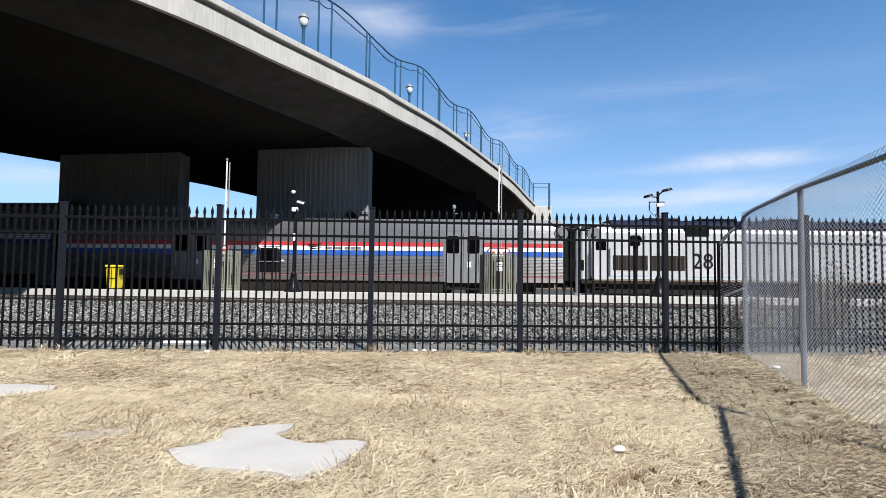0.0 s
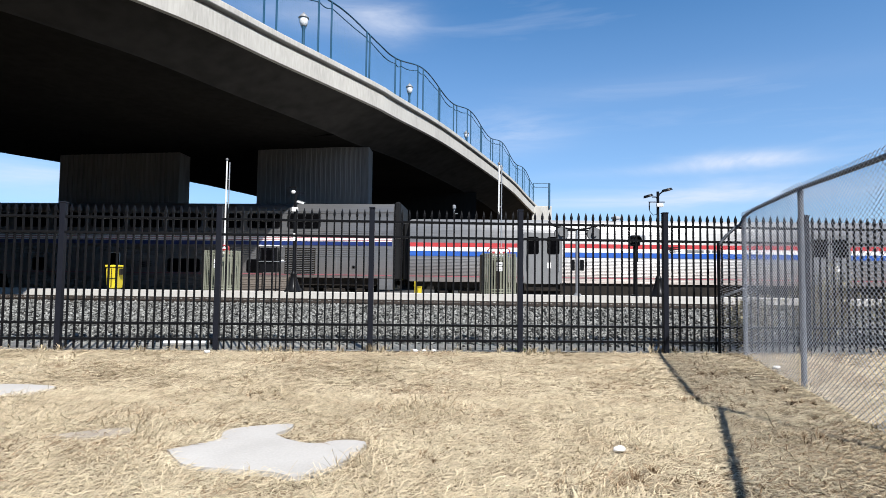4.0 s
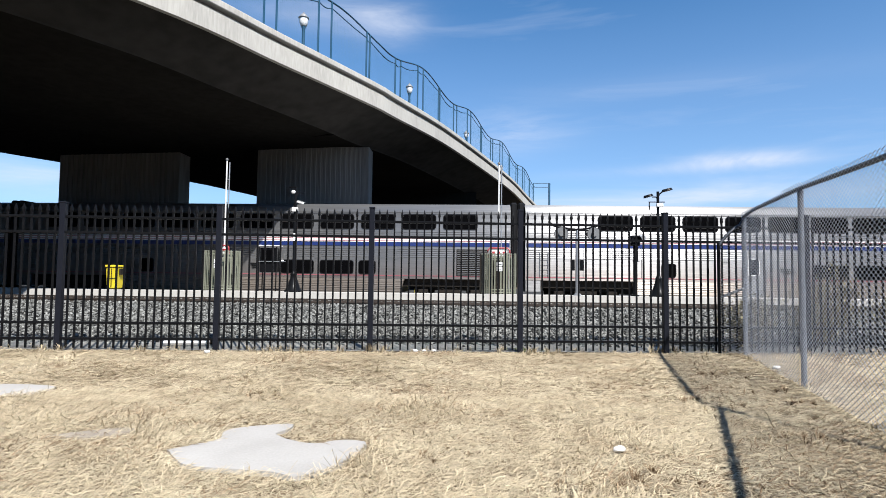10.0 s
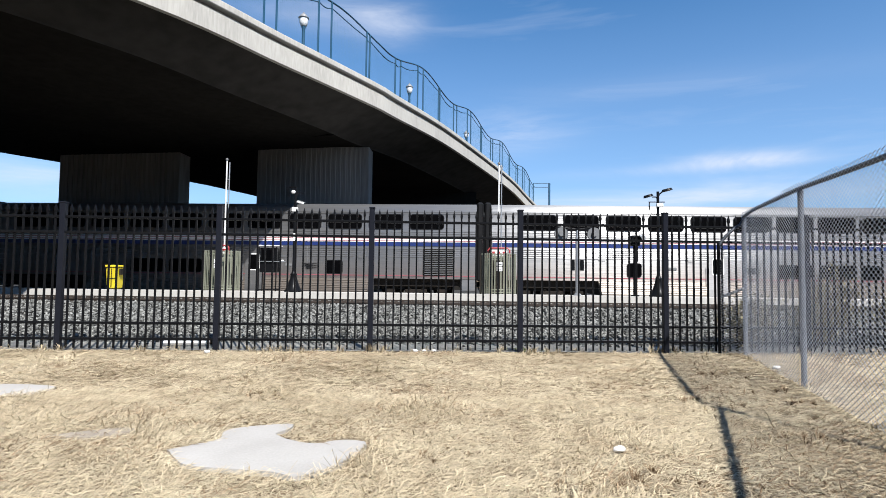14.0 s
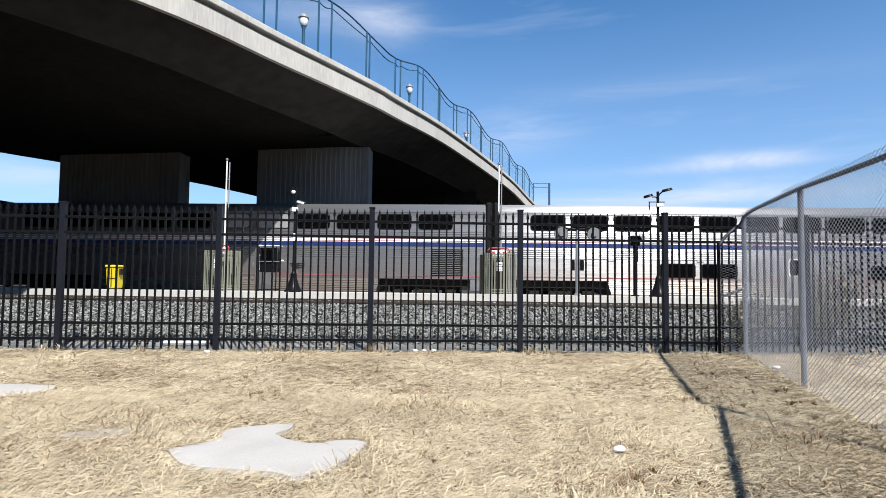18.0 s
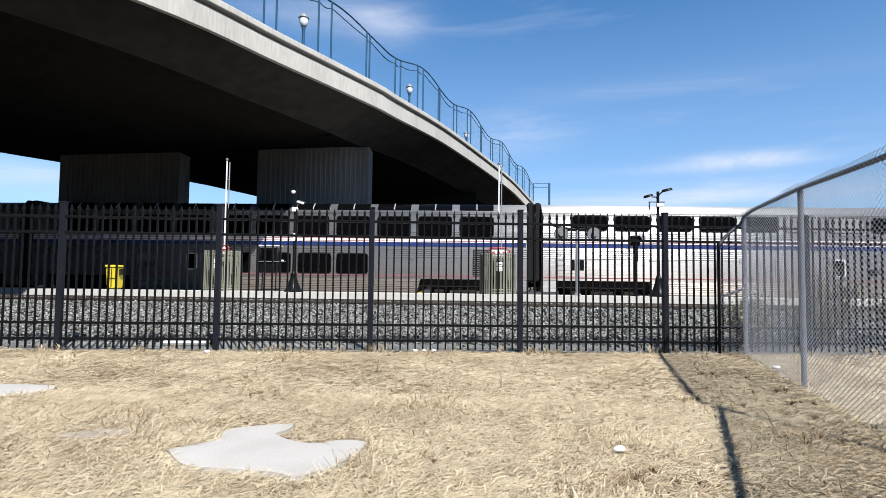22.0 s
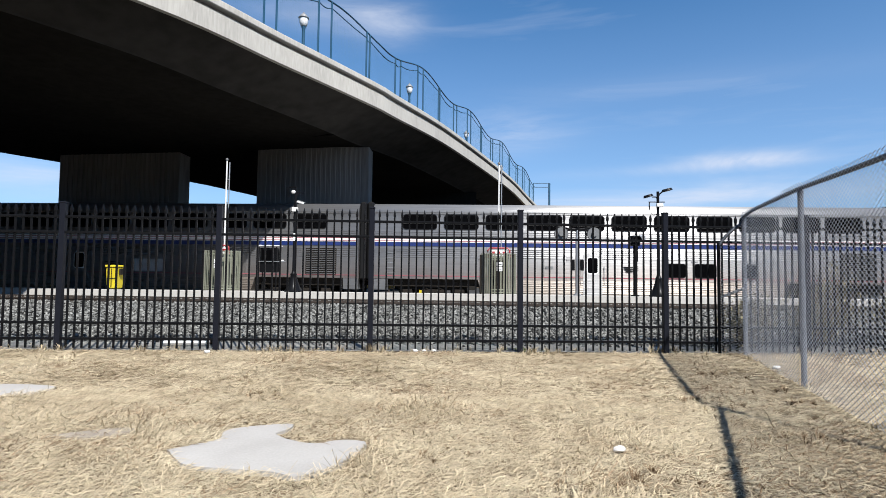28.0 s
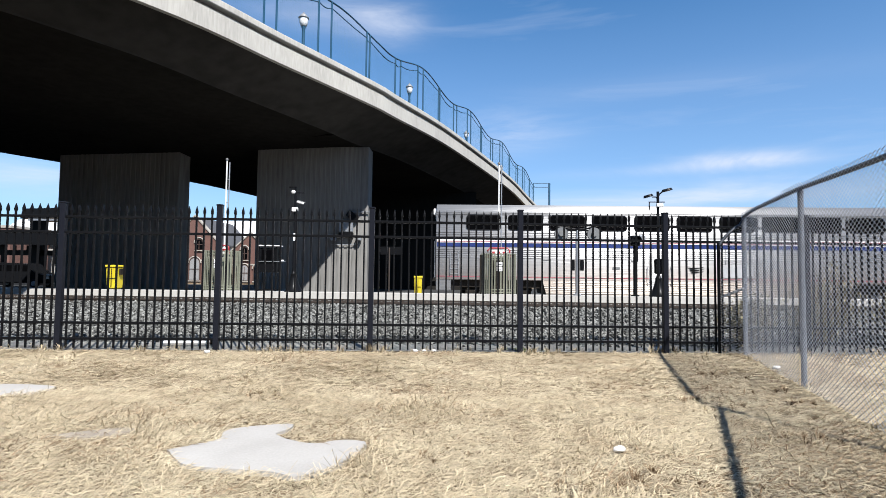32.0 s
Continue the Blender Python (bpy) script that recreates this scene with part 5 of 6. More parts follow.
def lamp_base(o, h):
    bm = bmesh.new()
    lathe(bm, [(0.42, 0), (0.42, 0.06), (0.36, 0.12), (0.26, 0.34), (0.17, 0.62), (0.14, 0.78), (0.16, 0.82), (0.1, 0.9), (0.075, 1.0), (0.06, h)], 14)
    part("post", bm, "black", o, "black fluted post with a bell base", smooth=True)


# camera post
o = thing("camera_post", stand(-8.0), "black bell-based post carrying white security cameras", "post")
lamp_base(o, 4.95)
part("arm", boxes((-0.32, 0.06, -0.025, 0.025, 4.93, 4.98), bevel=0.006), "black", o)
part("arm", boxes((0.0, 0.42, -0.025, 0.025, 4.66, 4.7), bevel=0.006), "black", o)
bm = bmesh.new()
lathe(bm, [(0.03, 0.0), (0.09, 0.04), (0.105, 0.1), (0.08, 0.15), (0.03, 0.17)], 12, (-0.08, -0.1, 4.62))
part("dome_camera", bm, "white", o, "white dome camera", smooth=True)
cam2 = part("bullet_camera", boxes((-0.17, 0.17, -0.06, 0.06, -0.05, 0.05), bevel=0.02), "white", o, "white bullet camera", m=pose(0.28, -0.16, 4.2, 0, 14, 20))
part("visor", boxes((-0.18, 0.2, -0.07, 0.07, 0.06, 0.068)), "white", cam2)
part("junction_box", boxes((-0.13, 0.15, -0.16, -0.02, 3.78, 3.98), bevel=0.015), "white", o, "white junction box")
part("small_plate", boxes((-0.05, 0.05, -0.075, -0.06, 2.4, 2.75), bevel=0.004), "white", o)
bm = bmesh.new()
pipe(bm, [(-0.1, -0.05, 3.85), (-0.24, -0.05, 3.7), (-0.26, -0.05, 3.4), (-0.08, -0.05, 3.25)], 0.012, 5)
part("cable", bm, "rubber", o)

# twin-headed platform light
o = thing("platform_light", stand(8.95), "black bell-based platform light with two flat heads", "street lamp")
lamp_base(o, 4.85)
bm = bmesh.new()
pipe(bm, [(0, 0, 4.55), (0.06, 0, 4.72), (0.22, 0, 4.86), (0.42, 0, 4.92)], 0.035, 7)
part("arm", bm, "black", o, smooth=True)
bm = bmesh.new()
pipe(bm, [(0, 0, 4.5), (-0.1, 0, 4.6), (-0.25, 0, 4.6)], 0.03, 7)
part("arm", bm, "black", o, smooth=True)
for x, z, tilt, ln in ((0.42, 4.93, -14, 0.5), (-0.44, 4.64, -16, 0.46)):
    bm = bmesh.new()
    outline = [(-ln / 2, 0.05), (-ln * 0.3, 0.13), (0.0, 0.17), (ln * 0.3, 0.15), (ln / 2, 0.06), (ln / 2, -0.06), (ln * 0.3, -0.15), (0.0, -0.17), (-ln * 0.3, -0.13), (-ln / 2, -0.05)]
    lo = [bm.verts.new((px_, py_, -0.05)) for px_, py_ in outline]
    hi = [bm.verts.new((px_ * 0.82, py_ * 0.7, 0.06)) for px_, py_ in outline]
    bm.faces.new(lo[::-1])
    bm.faces.new(hi)
    for a in range(10):
        bm.faces.new((lo[a], lo[(a + 1) % 10], hi[(a + 1) % 10], hi[a]))
    bmesh.ops.bevel(bm, geom=list(bm.edges), offset=0.012, segments=2, affect="EDGES")
    hd = part("lamp_head", bm, "black", o, m=pose(x, 0, z, 0, tilt, 0), smooth=True)
    part("lens", boxes((-ln / 2 + 0.1, ln / 2 - 0.12, -0.1, 0.1, -0.062, -0.05), bevel=0.004), "galv", hd)
part("camera_box", boxes((-0.1, 0.2, -0.16, -0.03, 4.12, 4.28), bevel=0.02), "white", o, "white equipment box")
part("bracket", boxes((-0.42, 0.3, -0.04, 0.0, 4.34, 4.38), (-0.42, -0.38, -0.04, 0.0, 4.0, 4.38)), "black", o)
bm = bmesh.new()
pipe(bm, [(-0.4, 0, 4.3), (-0.38, 0, 3.95), (-0.22, 0, 3.75), (-0.06, 0, 3.8)], 0.014, 5)
part("cable", bm, "rubber", o)

# hooded pedestrian signal
o = thing("pedestrian_signal", stand(7.95, 0.2), "black hooded signal head on a dark post", "signal")
bm = bmesh.new()
lathe(bm, [(0.2, 0), (0.2, 0.05), (0.09, 0.08), (0.085, 2.4)], 10)
part("post", bm, "black", o, smooth=True)
hd = part("signal_head", boxes((-0.22, 0.22, -0.16, 0.2, 2.32, 2.82), bevel=0.05), "black", o)
bm = bmesh.new()
for k in range(8):
    a0, a1 = math.pi * k / 8, math.pi * (k + 1) / 8
    q = [bm.verts.new((r * math.cos(a), y, 2.58 + r * math.sin(a))) for a in (a0, a1) for r, y in ((0.2, -0.14), (0.2, -0.42), (0.17, -0.42), (0.17, -0.14))]
    bm.faces.new((q[0], q[1], q[5], q[4]))
    bm.faces.new((q[2], q[3], q[7], q[6]))
    bm.faces.new((q[1], q[2], q[6], q[5]))
part("hood", bm, "black", hd)
part("bell", boxes((0.16, 0.5, -0.05, 0.15, 2.55, 2.85), bevel=0.06), "galv", o)
part("cable_run", boxes((0.1, 0.14, -0.02, 0.02, 1.6, 2.35)), "rubber", o)

# crossing signal: pale mast, two round lamps, box
o = thing("crossing_signal", stand(5.26), "pale mast with two round black-rimmed crossing lamps", "signal")
bm = bmesh.new()
lathe(bm, [(0.18, 0), (0.18, 0.06), (0.1, 0.1), (0.09, 2.95), (0.05, 3.05)], 12)
part("mast", bm, "galv", o, smooth=True)
part("crossarm", boxes((-0.75, 0.75, -0.04, 0.04, 2.98, 3.06), (-0.08, 0.08, -0.06, 0.06, 2.7, 3.1), bevel=0.01), "black", o)
bm = bmesh.new()
pipe(bm, [(-1.35, 0, 3.42), (-1.1, 0, 3.22), (-0.4, 0, 3.1), (0.0, 0, 3.05), (0.5, 0, 3.12), (1.2, 0, 3.3)], 0.045, 6)
part("stay", bm, "black", o, smooth=True)
for sx in (-0.76, 0.74):
    bm = bmesh.new()
    tube(bm, (0, -0.02, 0), (0, 0.03, 0), 0.325, sides=28)
    rim = part("lamp_disc", bm, "black", o, m=pose(sx, -0.1, 2.84))
    bm = bmesh.new()
    tube(bm, (0, -0.035, 0), (0, -0.021, 0), 0.305, sides=28)
    part("reflector", bm, "grey", rim, smooth=True)
    bm = bmesh.new()
    tube(bm, (0, -0.12, 0), (0, -0.036, 0), 0.12, 0.14, sides=16)
    part("lamp", bm, "grey", rim, smooth=True)
for sx in (-0.22, 0.2):
    part("relay_box", boxes((sx - 0.08, sx + 0.08, -0.12, 0.1, 1.15, 1.65), bevel=0.02), "black", o)

# dark ticket cabinet on an open stand
o = thing("ticket_cabinet", stand(-9.3, 0.1), "black metal cabinet with a pale hood on an open stand", "cabinet")
for sx in (-0.42, 0.42):
    for sy in (0, 0.5):
        part("leg", boxes((sx - 0.025, sx + 0.025, sy - 0.025, sy + 0.025, 0.0, 2.1), bevel=0.006), "black", o)
body = part("body", boxes((-0.39, 0.39, 0.02, 0.5, 0.9, 2.06), bevel=0.02), "black", o)
part("screen", boxes((-0.3, 0.3, -0.004, 0.016, 1.5, 1.98), bevel=0.004), "glass", body)
part("shelf", boxes((-0.42, 0.85, -0.05, 0.05, 1.4, 1.43), bevel=0.006), "galv", o)
for k, w_ in enumerate((0.26, 0.24, 0.36)):
    part("hood", boxes((-0.46 + k * 0.33, -0.46 + k * 0.33 + w_, -0.1, 0.5, 2.14, 2.19), bevel=0.01), "white", o)
part("keypad", boxes((0.62, 0.78, -0.06, 0.0, 1.44, 1.5), bevel=0.01), "white", o)
part("foot_rail", boxes((-0.44, 0.44, -0.02, 0.02, 0.06, 0.1), (-0.44, 0.44, 0.48, 0.52, 0.06, 0.1), bevel=0.006), "black", o)


def yellow_bin(x, y, z, w, h):
    o = thing("waste_bin", pose(x, y, z), "bright yellow plastic waste bin by the track", "bin", "yellow bins")
    bm = bmesh.new()
    vs = [bm.verts.new((sx * w / 2 * k, sy * w / 2 * k, q)) for q, k in ((0.04, 0.86), (h * 0.9, 1.0)) for sx, sy in ((-1, -1), (1, -1), (1, 1), (-1, 1))]
    for i in range(4):
        bm.faces.new((vs[i], vs[(i + 1) % 4], vs[4 + (i + 1) % 4], vs[4 + i]))
    bm.faces.new(vs[:4][::-1])
    bm.faces.new(vs[4:])
    bmesh.ops.bevel(bm, geom=list(bm.edges), offset=0.03, segments=2, affect="EDGES")
    part("body", bm, "yellow", o, smooth=True)
    part("lid", boxes((-w / 2 - 0.02, w / 2 + 0.02, -w / 2 - 0.03, w / 2 + 0.02, h * 0.9, h), bevel=0.02), "yellow", o)
    part("panel_line", boxes((-w / 2 + 0.05, w / 2 - 0.05, -w / 2 - 0.006, -w / 2 + 0.02, h * 0.45, h * 0.47), (-0.012, 0.012, -w / 2 - 0.006, -w / 2 + 0.02, 0.1, h * 0.85)), "under", o)
    for sx in (-1, 1):
        part("handle", boxes((sx * (w / 2 + 0.03) - 0.03, sx * (w / 2 + 0.03) + 0.03, -0.12, 0.12, h * 0.6, h * 0.85), bevel=0.01), "under", o)


yellow_bin(-16.62 * K, PY, PLAT_Z, 0.56 * K, 1.16 * K)
yellow_bin(-2.85, 34.2, 0.0, 0.49, 1.26)

# lit box and lamp fixed to the pier
o = thing("wall_lamp", pose(-6.35, 31.82, 4.35), "dark floodlight on a bracket fixed to the bridge pier", "lamp")
part("bracket", boxes((-0.3, 0.85, -0.08, 0.0, 0.62, 0.68), bevel=0.01), "galv", o)
part("head", boxes((-0.34, 0.34, -0.3, -0.05, -0.2, 0.2), bevel=0.04), "black", o, m=pose(-0.25, 0, 0.4, 0, 38, 0))
o = thing("electrical_box", pose(-6.95, 31.82, 3.55), "grey electrical cabinet with conduits on the bridge pier", "electrical box")
part("cabinet", boxes((-0.4, 0.4, -0.32, 0.0, 0.25, 0.95), bevel=0.02), "galv", o)
part("under_box", boxes((-0.42, 0.42, -0.3, 0.0, -0.05, 0.22), bevel=0.02), "black", o)
bm = bmesh.new()
pipe(bm, [(-0.9, -0.06, -0.5), (0.5, -0.06, -0.5), (0.62, -0.06, -0.35), (0.62, -0.06, 0.1)], 0.03, 6)
part("conduit", bm, "galv", o, smooth=True)
bm = bmesh.new()
pipe(bm, [(-1.2, -0.06, 0.1), (-0.5, -0.06, 0.12), (-0.42, -0.06, 0.15)], 0.03, 6)
part("conduit", bm, "galv", o, smooth=True)
for sx in (-0.75, 0.75):
    part("siren", boxes((sx - 0.17, sx + 0.17, -0.35, 0.0, -0.28, 0.0), bevel=0.06), "galv", o)

# slim mast beyond the track
for x, top, mt in ((-0.62, 5.45, "galv"),):
    o = thing("signal_mast", pose(x, 33.6, 0), "slim signal mast with a small head beyond the track", "mast")
    bm = bmesh.new()
    lathe(bm, [(0.16, 0), (0.16, 0.06), (0.05, 0.1), (0.045, top)], 10)
    part("mast", bm, mt, o, smooth=True)
    part("head", boxes((-0.1, 0.1, -0.1, 0.1, top - 0.02, top + 0.26), bevel=0.05), "galv", o)
    part("arm", boxes((-0.03, 0.24, -0.02, 0.02, top - 0.3, top - 0.26), bevel=0.006), mt, o)

# signpost beyond the track, its post coloured dark for the shade
o = thing("signpost", pose(-4.6, 33.4, 0), "thin signpost with a small dark sign, post coloured dark for shade", "sign")
bm = bmesh.new()
tube(bm, (0, 0, 0), (0, 0, 3.0), 0.05, sides=8)
part("post", bm, "rail", o)
part("sign_panel", boxes((-0.55, 0.75, -0.03, 0.0, 2.55, 3.05), bevel=0.01), "black", o)
part("foot", boxes((-0.3, 0.3, -0.15, 0.15, 0.0, 0.08), bevel=0.02), "galv", o)

# ---- beyond the track ----


def arch(bm, cx, z0, w, h, y0, y1):
    pts = [(cx - w / 2, z0), (cx + w / 2, z0)] + [(cx + w / 2 * math.cos(a), z0 + h - w / 2 + w / 2 * math.sin(a)) for a in [math.pi * k / 10 for k in range(11)]]
    a = [bm.verts.new((x, y0, z)) for x, z in pts]
    b = [bm.verts.new((x, y1, z)) for x, z in pts]
    bm.faces.new(a)
    bm.faces.new(b[::-1])
    for i in range(len(pts)):
        j = (i + 1) % len(pts)
        bm.faces.new((a[i], b[i], b[j], a[j]))


def gable(o, cx, half, eave, apex, y, depth, openings):
    """A brick gable front with stone coping, arched openings and slate roof behind."""
    bm = bmesh.new()
    plate(bm, [(-half, 0), (half, 0), (half, eave), (0, apex), (-half, eave)], 0.5)
    g = part("gable_wall", bm, "brick", o, m=pose(cx, y, 0))
    bm = bmesh.new()
    for sx in (-1, 1):
        plate(bm, [(sx * (half + 0.3), eave - 0.25), (sx * (half + 0.3), eave - 0.02), (0, apex + 0.25), (0, apex + 0.02)], 0.7)
    part("coping", bm, "trim", o, m=pose(cx, y - 0.12, 0))
    for sx in (-1, 1):
        bm = bmesh.new()
        vs = [bm.verts.new(p) for p in ((sx * (half + 0.3), 0.5, eave - 0.1), (0, 0.5, apex), (0, depth, apex), (sx * (half + 0.3), depth, eave - 0.1))]
        lo = [bm.verts.new((v.co.x, v.co.y, v.co.z - 0.2)) for v in vs]
        bm.faces.new(vs)
        bm.faces.new(lo[::-1])
        for i in range(4):
            bm.faces.new((vs[i], lo[i], lo[(i + 1) % 4], vs[(i + 1) % 4]))
        part("roof", bm, "slate", o, m=pose(cx, y, 0))
    for wx, z0, w, h in openings:
        bm = bmesh.new()
        arch(bm, wx, z0, w + 0.3, h + 0.18, -0.1, 0.02)
        win = part("window", bm, "dark_brick", o, m=pose(cx, y, 0))
        bm = bmesh.new()
        arch(bm, wx, z0 + 0.1, w, h - 0.1, -0.14, -0.1)
        part("pane", bm, "pale" if z0 < 1 and wx < 1 else "glass", win)
        part("mullion", boxes((wx - 0.04, wx + 0.04, -0.18, -0.14, z0 + 0.1, z0 + h - 0.2), (wx - w / 2, wx + w / 2, -0.18, -0.14, z0 + h * 0.5, z0 + h * 0.5 + 0.08)), "dark_brick", win)
        bm = bmesh.new()
        ring = [(wx + (w / 2 + 0.22) * math.cos(a), -0.12, z0 + h - w / 2 + (w / 2 + 0.22) * math.sin(a)) for a in [math.pi * k / 10 for k in range(11)]]
        pipe(bm, ring, 0.09, 5)
        part("hood_mould", bm, "trim", win)
        part("sill", boxes((wx - w / 2 - 0.2, wx + w / 2 + 0.2, -0.2, 0.0, z0 - 0.12, z0)), "trim", win)
    part("string_course", boxes((-half, half, -0.08, 0.0, eave * 0.55, eave * 0.55 + 0.18)), "trim", o, m=pose(cx, y, 0))


depot = thing("depot_building", pose(0, 0, 0), "old red-brick station building with stone-trimmed gables", "building")
gable(depot, -36.5, 3.3, 5.35, 9.0, 72, 12, ((0.75, 4.4, 0.9, 1.45), (0.2, 0.3, 1.3, 3.0), (2.2, 0.3, 1.3, 3.0)))
gable(depot, -28.4, 2.3, 4.4, 6.6, 71, 12, ((-0.7, 3.1, 0.75, 1.7), (-0.65, 0.3, 0.9, 2.1), (1.1, 0.3, 0.9, 2.1)))
part("wing_wall", boxes((-32.6, -30.9, 73, 80, 0, 4.2)), "brick", depot)
part("wing_roof", boxes((-32.7, -30.8, 72.8, 80, 4.2, 4.45)), "slate", depot)

# canopy, warehouse and a parked van beyond the left-hand opening
# Canopy coloured black in place of the overpass's shade.
shed = thing("platform_canopy", pose(-32, 46, 0), "open-sided platform canopy on posts, coloured black for the shade", "canopy")
for x in (-14.4, -11.3, -8.3, -5.1, -1.9, 1.3):
    part("post", boxes((x - 0.15, x + 0.15, -0.15, 0.15, 0, 4.0), bevel=0.01), "black", shed)
part("pylon", boxes((-5.5, -4.75, -0.4, 0.4, 0, 6.3), bevel=0.02), "black", shed)
bm = bmesh.new()
plate(bm, [(-5.8, 5.75), (6.5, 6.1), (6.5, 6.95), (-5.6, 6.6)], 3.4)
part("upper_roof", bm, "black", shed, m=pose(0, -1.4, 0))
part("gutter", boxes((-5.0, 6.5, -1.55, -1.42, 5.55, 5.72), bevel=0.02), "galv", shed)
part("roof", boxes((-16, 6.5, -1.5, 2.0, 4.1, 4.75), bevel=0.04), "black", shed)
part("fascia", boxes((-16, 6.5, -1.56, -1.5, 3.5, 4.3)), "black", shed)
part("tie_beam", boxes((-16, 6.5, -0.1, 0.1, 2.65, 3.1)), "black", shed)
for k in range(18):
    part("mullion", boxes((-15.8 + k * 1.2, -15.62 + k * 1.2, -0.08, 0.08, 3.1, 3.52)), "black", shed)
for k in range(9):
    part("baluster", boxes((-15.5 + k * 2.2, -15.4 + k * 2.2, -1.2, -1.1, 0.0, 1.1)), "black", shed)
part("handrail", boxes((-16, 6.5, -1.2, -1.1, 1.1, 1.17)), "black", shed)
part("bench", boxes((-9.0, -6.2, 0.5, 1.1, 0.0, 1.3), bevel=0.03), "dark_siding", shed)
store = thing("warehouse", pose(-60, 95, 0), "long pale-walled warehouse with a white pitched roof", "building")
part("wall", boxes((-26, 22, 0, 14, 0, 6.4)), "pad", store)
bm = bmesh.new()
plate(bm, [(-0.8, 6.4), (14.8, 6.4), (7, 11.4)], 49)
part("roof", bm, "white", store, m=pose(22.5, 0, 0, 0, 0, 90))
for k in range(9):
    w_ = part("window", boxes((-24 + k * 5, -21 + k * 5, -0.06, 0.0, 2.6, 4.4)), "glass", store)
    part("frame", boxes((-24.1 + k * 5, -20.9 + k * 5, -0.1, -0.06, 4.4, 4.55), (-24.1 + k * 5, -20.9 + k * 5, -0.1, -0.06, 2.45, 2.6)), "slate", w_)
brick_house = thing("brick_building", pose(-76.6, 84, 0), "small red-brick building with a pale parapet", "building")
part("wall", boxes((-6, 4, 0, 8, 0, 8.2)), "brick", brick_house)
part("parapet", boxes((-6.2, 4.2, -0.2, 8.2, 8.2, 8.6)), "trim", brick_house)
for k in range(3):
    part("window", boxes((-5 + k * 3.2, -3.6 + k * 3.2, -0.05, 0, 5.2, 7.2)), "glass", brick_house)
# Van body coloured black to look shaded by the overpass.
van = thing("van", pose(-34.6, 40.5, 0, 0, 0, 6), "van beyond the track, its body coloured black for shade", "van")
bm = bmesh.new()
plate(bm, [(-2.4, 0.35), (2.3, 0.35), (2.35, 0.95), (1.5, 1.1), (0.9, 1.85), (-2.3, 1.95), (-2.45, 1.2)], 1.8)
bmesh.ops.bevel(bm, geom=list(bm.edges), offset=0.06, segments=2, affect="EDGES")
part("body", bm, "black", van, smooth=True)
for x0_, x1_ in ((-2.1, -0.9), (-0.8, 0.2), (0.3, 1.0)):
    part("window", boxes((x0_, x1_, -0.012, 0.0, 1.25, 1.72), bevel=0.004), "glass", van)
for x in (-1.6, 1.5):
    for y in (-0.02, 1.62):
        bm = bmesh.new()
        tube(bm, (x, y, 0.33), (x, y + 0.2, 0.33), 0.33, sides=20)
        wl = part("wheel", bm, "rubber", van)
        bm = bmesh.new()
        tube(bm, (x, y - 0.01, 0.33), (x, y + 0.21, 0.33), 0.19, sides=16)
        part("rim", bm, "galv", wl)
part("headlight", boxes((2.2, 2.36, 0.1, 0.45, 0.68, 0.86), bevel=0.02), "white", van)
part("tail_light", boxes((-2.47, -2.38, 0.05, 0.2, 1.0, 1.4), bevel=0.01), "red", van)


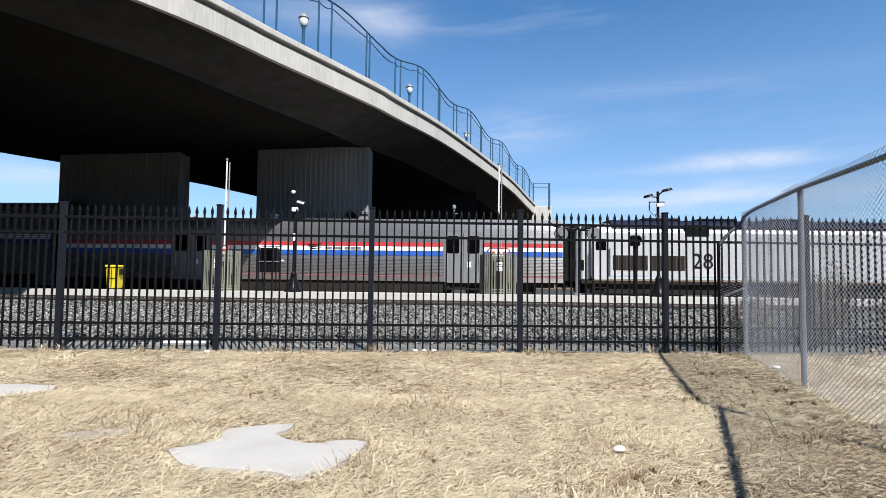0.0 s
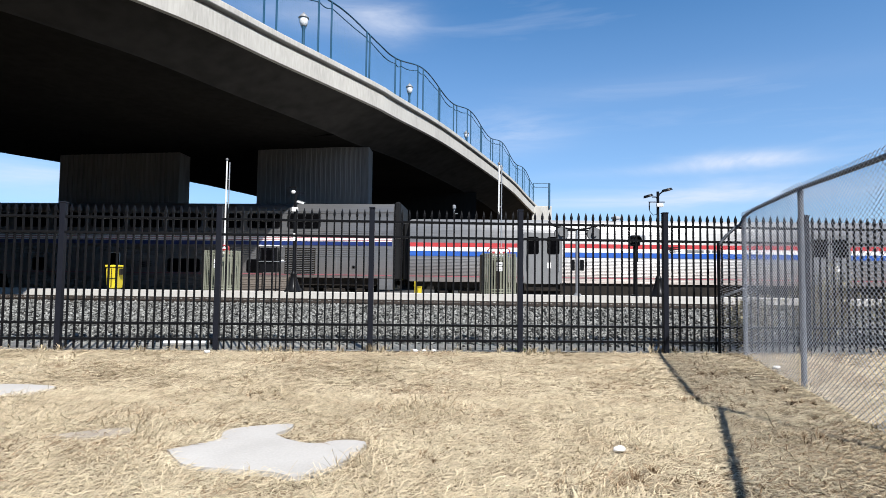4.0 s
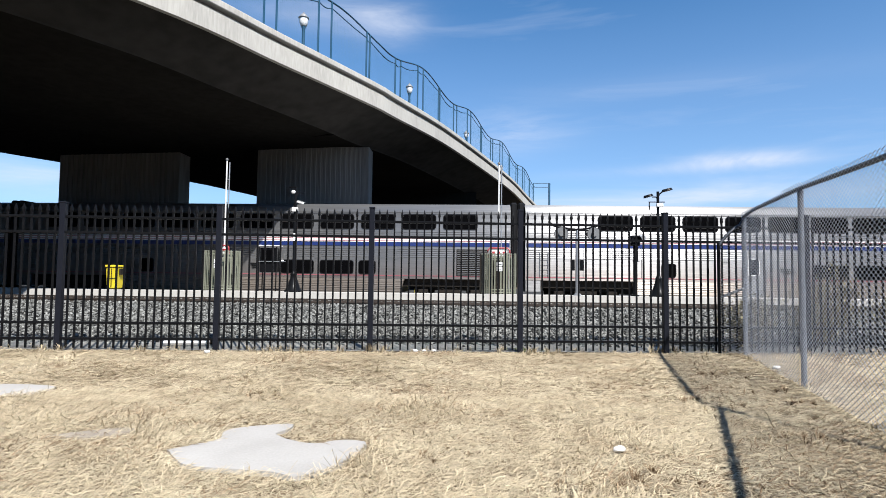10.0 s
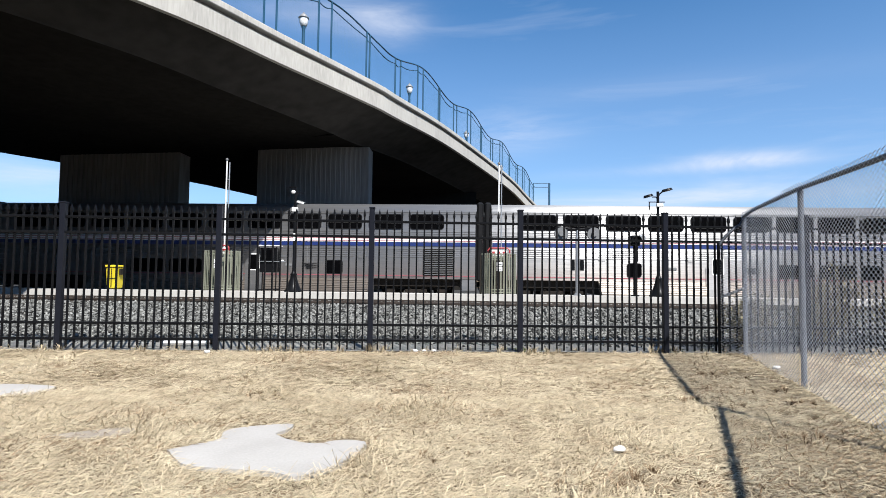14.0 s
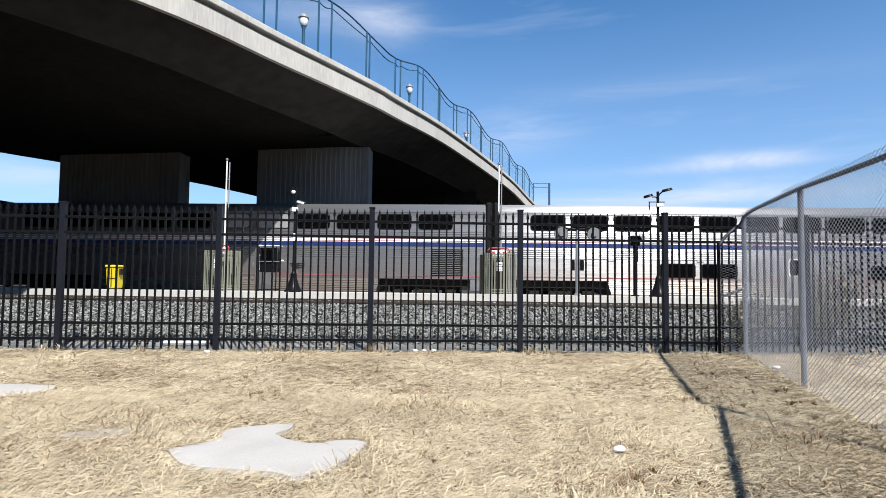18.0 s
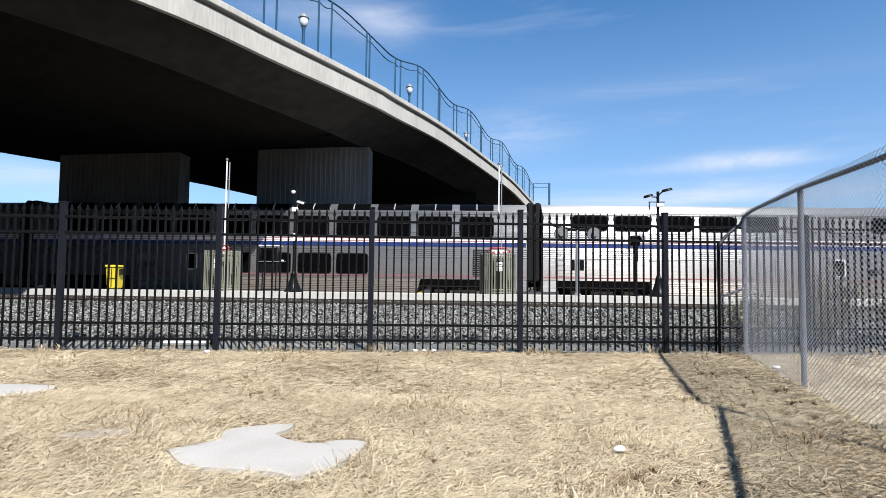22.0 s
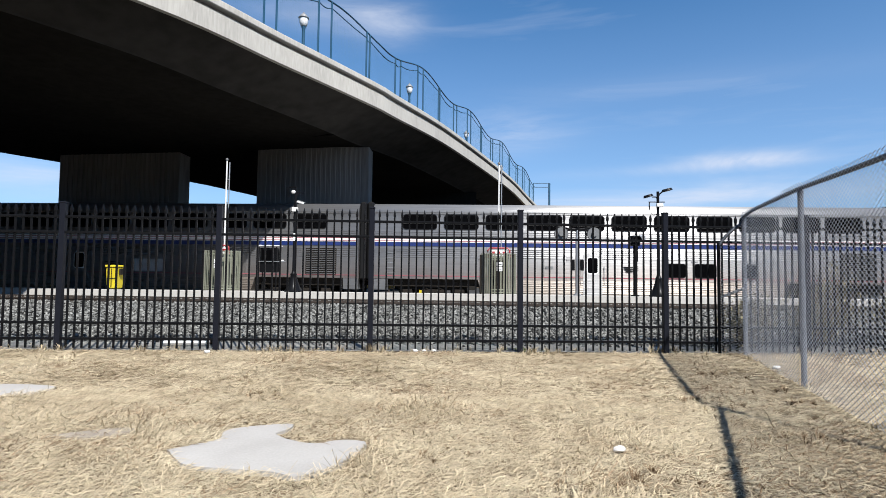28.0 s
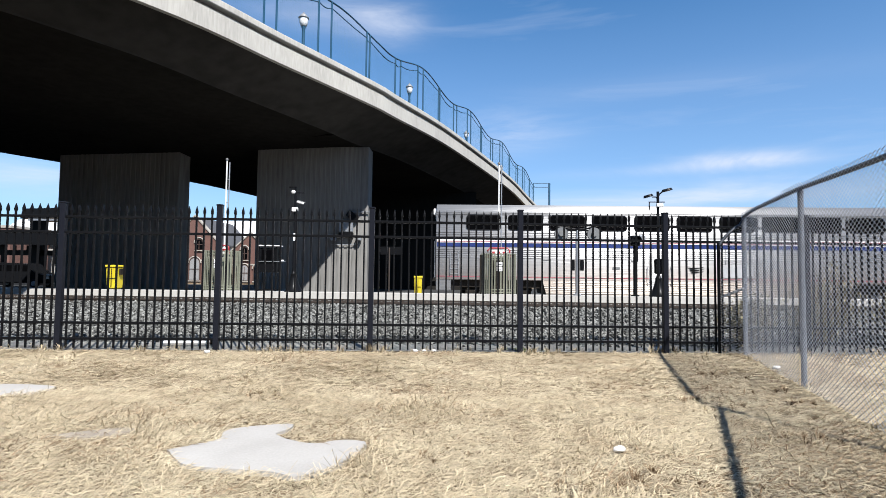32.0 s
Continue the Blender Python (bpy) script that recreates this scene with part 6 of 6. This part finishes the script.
def leaf_cloud(g, n, cx, cy, cz, rx, ry, rz, size):
    p = g.normal(0, 0.45, (n, 3))
    p *= np.minimum(1.0, 1.0 / np.maximum(np.linalg.norm(p, axis=1), 1e-6))[:, None]
    lob = 1 + 0.35 * np.sin(p[:, :1] * 5 + 1) * np.cos(p[:, 1:2] * 4)
    c = p * lob * (rx, ry, rz) + (cx, cy, cz)
    u = g.normal(0, 1, (n, 3))
    u /= np.linalg.norm(u, axis=1)[:, None]
    w = np.cross(u, g.normal(0, 1, (n, 3)))
    w /= np.linalg.norm(w, axis=1)[:, None]
    s = size * g.uniform(0.6, 1.4, (n, 1))
    v = np.stack([c - u * s, c + w * s * 0.5, c + u * s, c - w * s * 0.5], 1)
    return v.reshape(-1, 3), (np.arange(n) * 4)[:, None] + np.array([0, 1, 2, 3])


def cloud_part(name, vf, mat, parent):
    v, f = vf
    me = bpy.data.meshes.new(name)
    me.from_pydata(v.tolist(), [], f.tolist())
    me.materials.append(M[mat])
    ob = new(name, me)
    ob.parent = parent
    return ob


g = np.random.default_rng(77)
for x, y, h in ((6.75, 10.35, 1.25), (7.15, 10.9, 1.4), (4.85, 9.62, 0.8), (5.15, 9.85, 0.95), (6.35, 10.1, 0.8), (8.6, 11.2, 1.0)):
    o = thing("shrub", pose(x, y, 0), "dry grey-green weedy shrub beyond the chain-link fence", "shrub", "shrubs by the fence")
    bm = bmesh.new()
    for k in range(9):
        a = k * 0.7
        pipe(bm, [(0, 0, 0), (0.12 * math.cos(a) * h, 0.12 * math.sin(a) * h, 0.45 * h), (0.34 * math.cos(a + 0.3) * h, 0.34 * math.sin(a + 0.3) * h, 0.85 * h)], 0.008, 4)
    part("branching_stem", bm, "bark", o)
    cloud_part("foliage", leaf_cloud(g, 1500, 0, 0, 0.62 * h, 0.5 * h, 0.42 * h, 0.5 * h, 0.028), "leaf", o)


def joint_x(t):
    """Where the first joint behind the baggage car stands at t seconds."""
    s = (t - 16) / 16
    return 65.755 + 105.443 * s + 14.857 * s ** 2 - 5.256 * s ** 3 - 1.14 * s ** 4


def motions():
    for k, car in CARS:
        rows = []
        for t in range(33):
            x = joint_x(t) - (k - 1) * CAR
            a, b = rail_line(x - 3.3), rail_line(x - CAR + 3.3)        # over the two trucks
            slope = (a - b) / (CAR - 6.6)
            rows.append((t, pose(x, TRACK_Y + a + 3.3 * slope, 0, 0, 0, math.degrees(math.atan(slope)))))
        walk(car, rows)
    for wheel, x in WHEELS:
        walk(wheel, [(t / 15, pose(x, 0, 0.455, 0, math.degrees((joint_x(t / 15) - joint_x(0)) / 0.455) % 360, 0)) for t in range(481)])


motions()
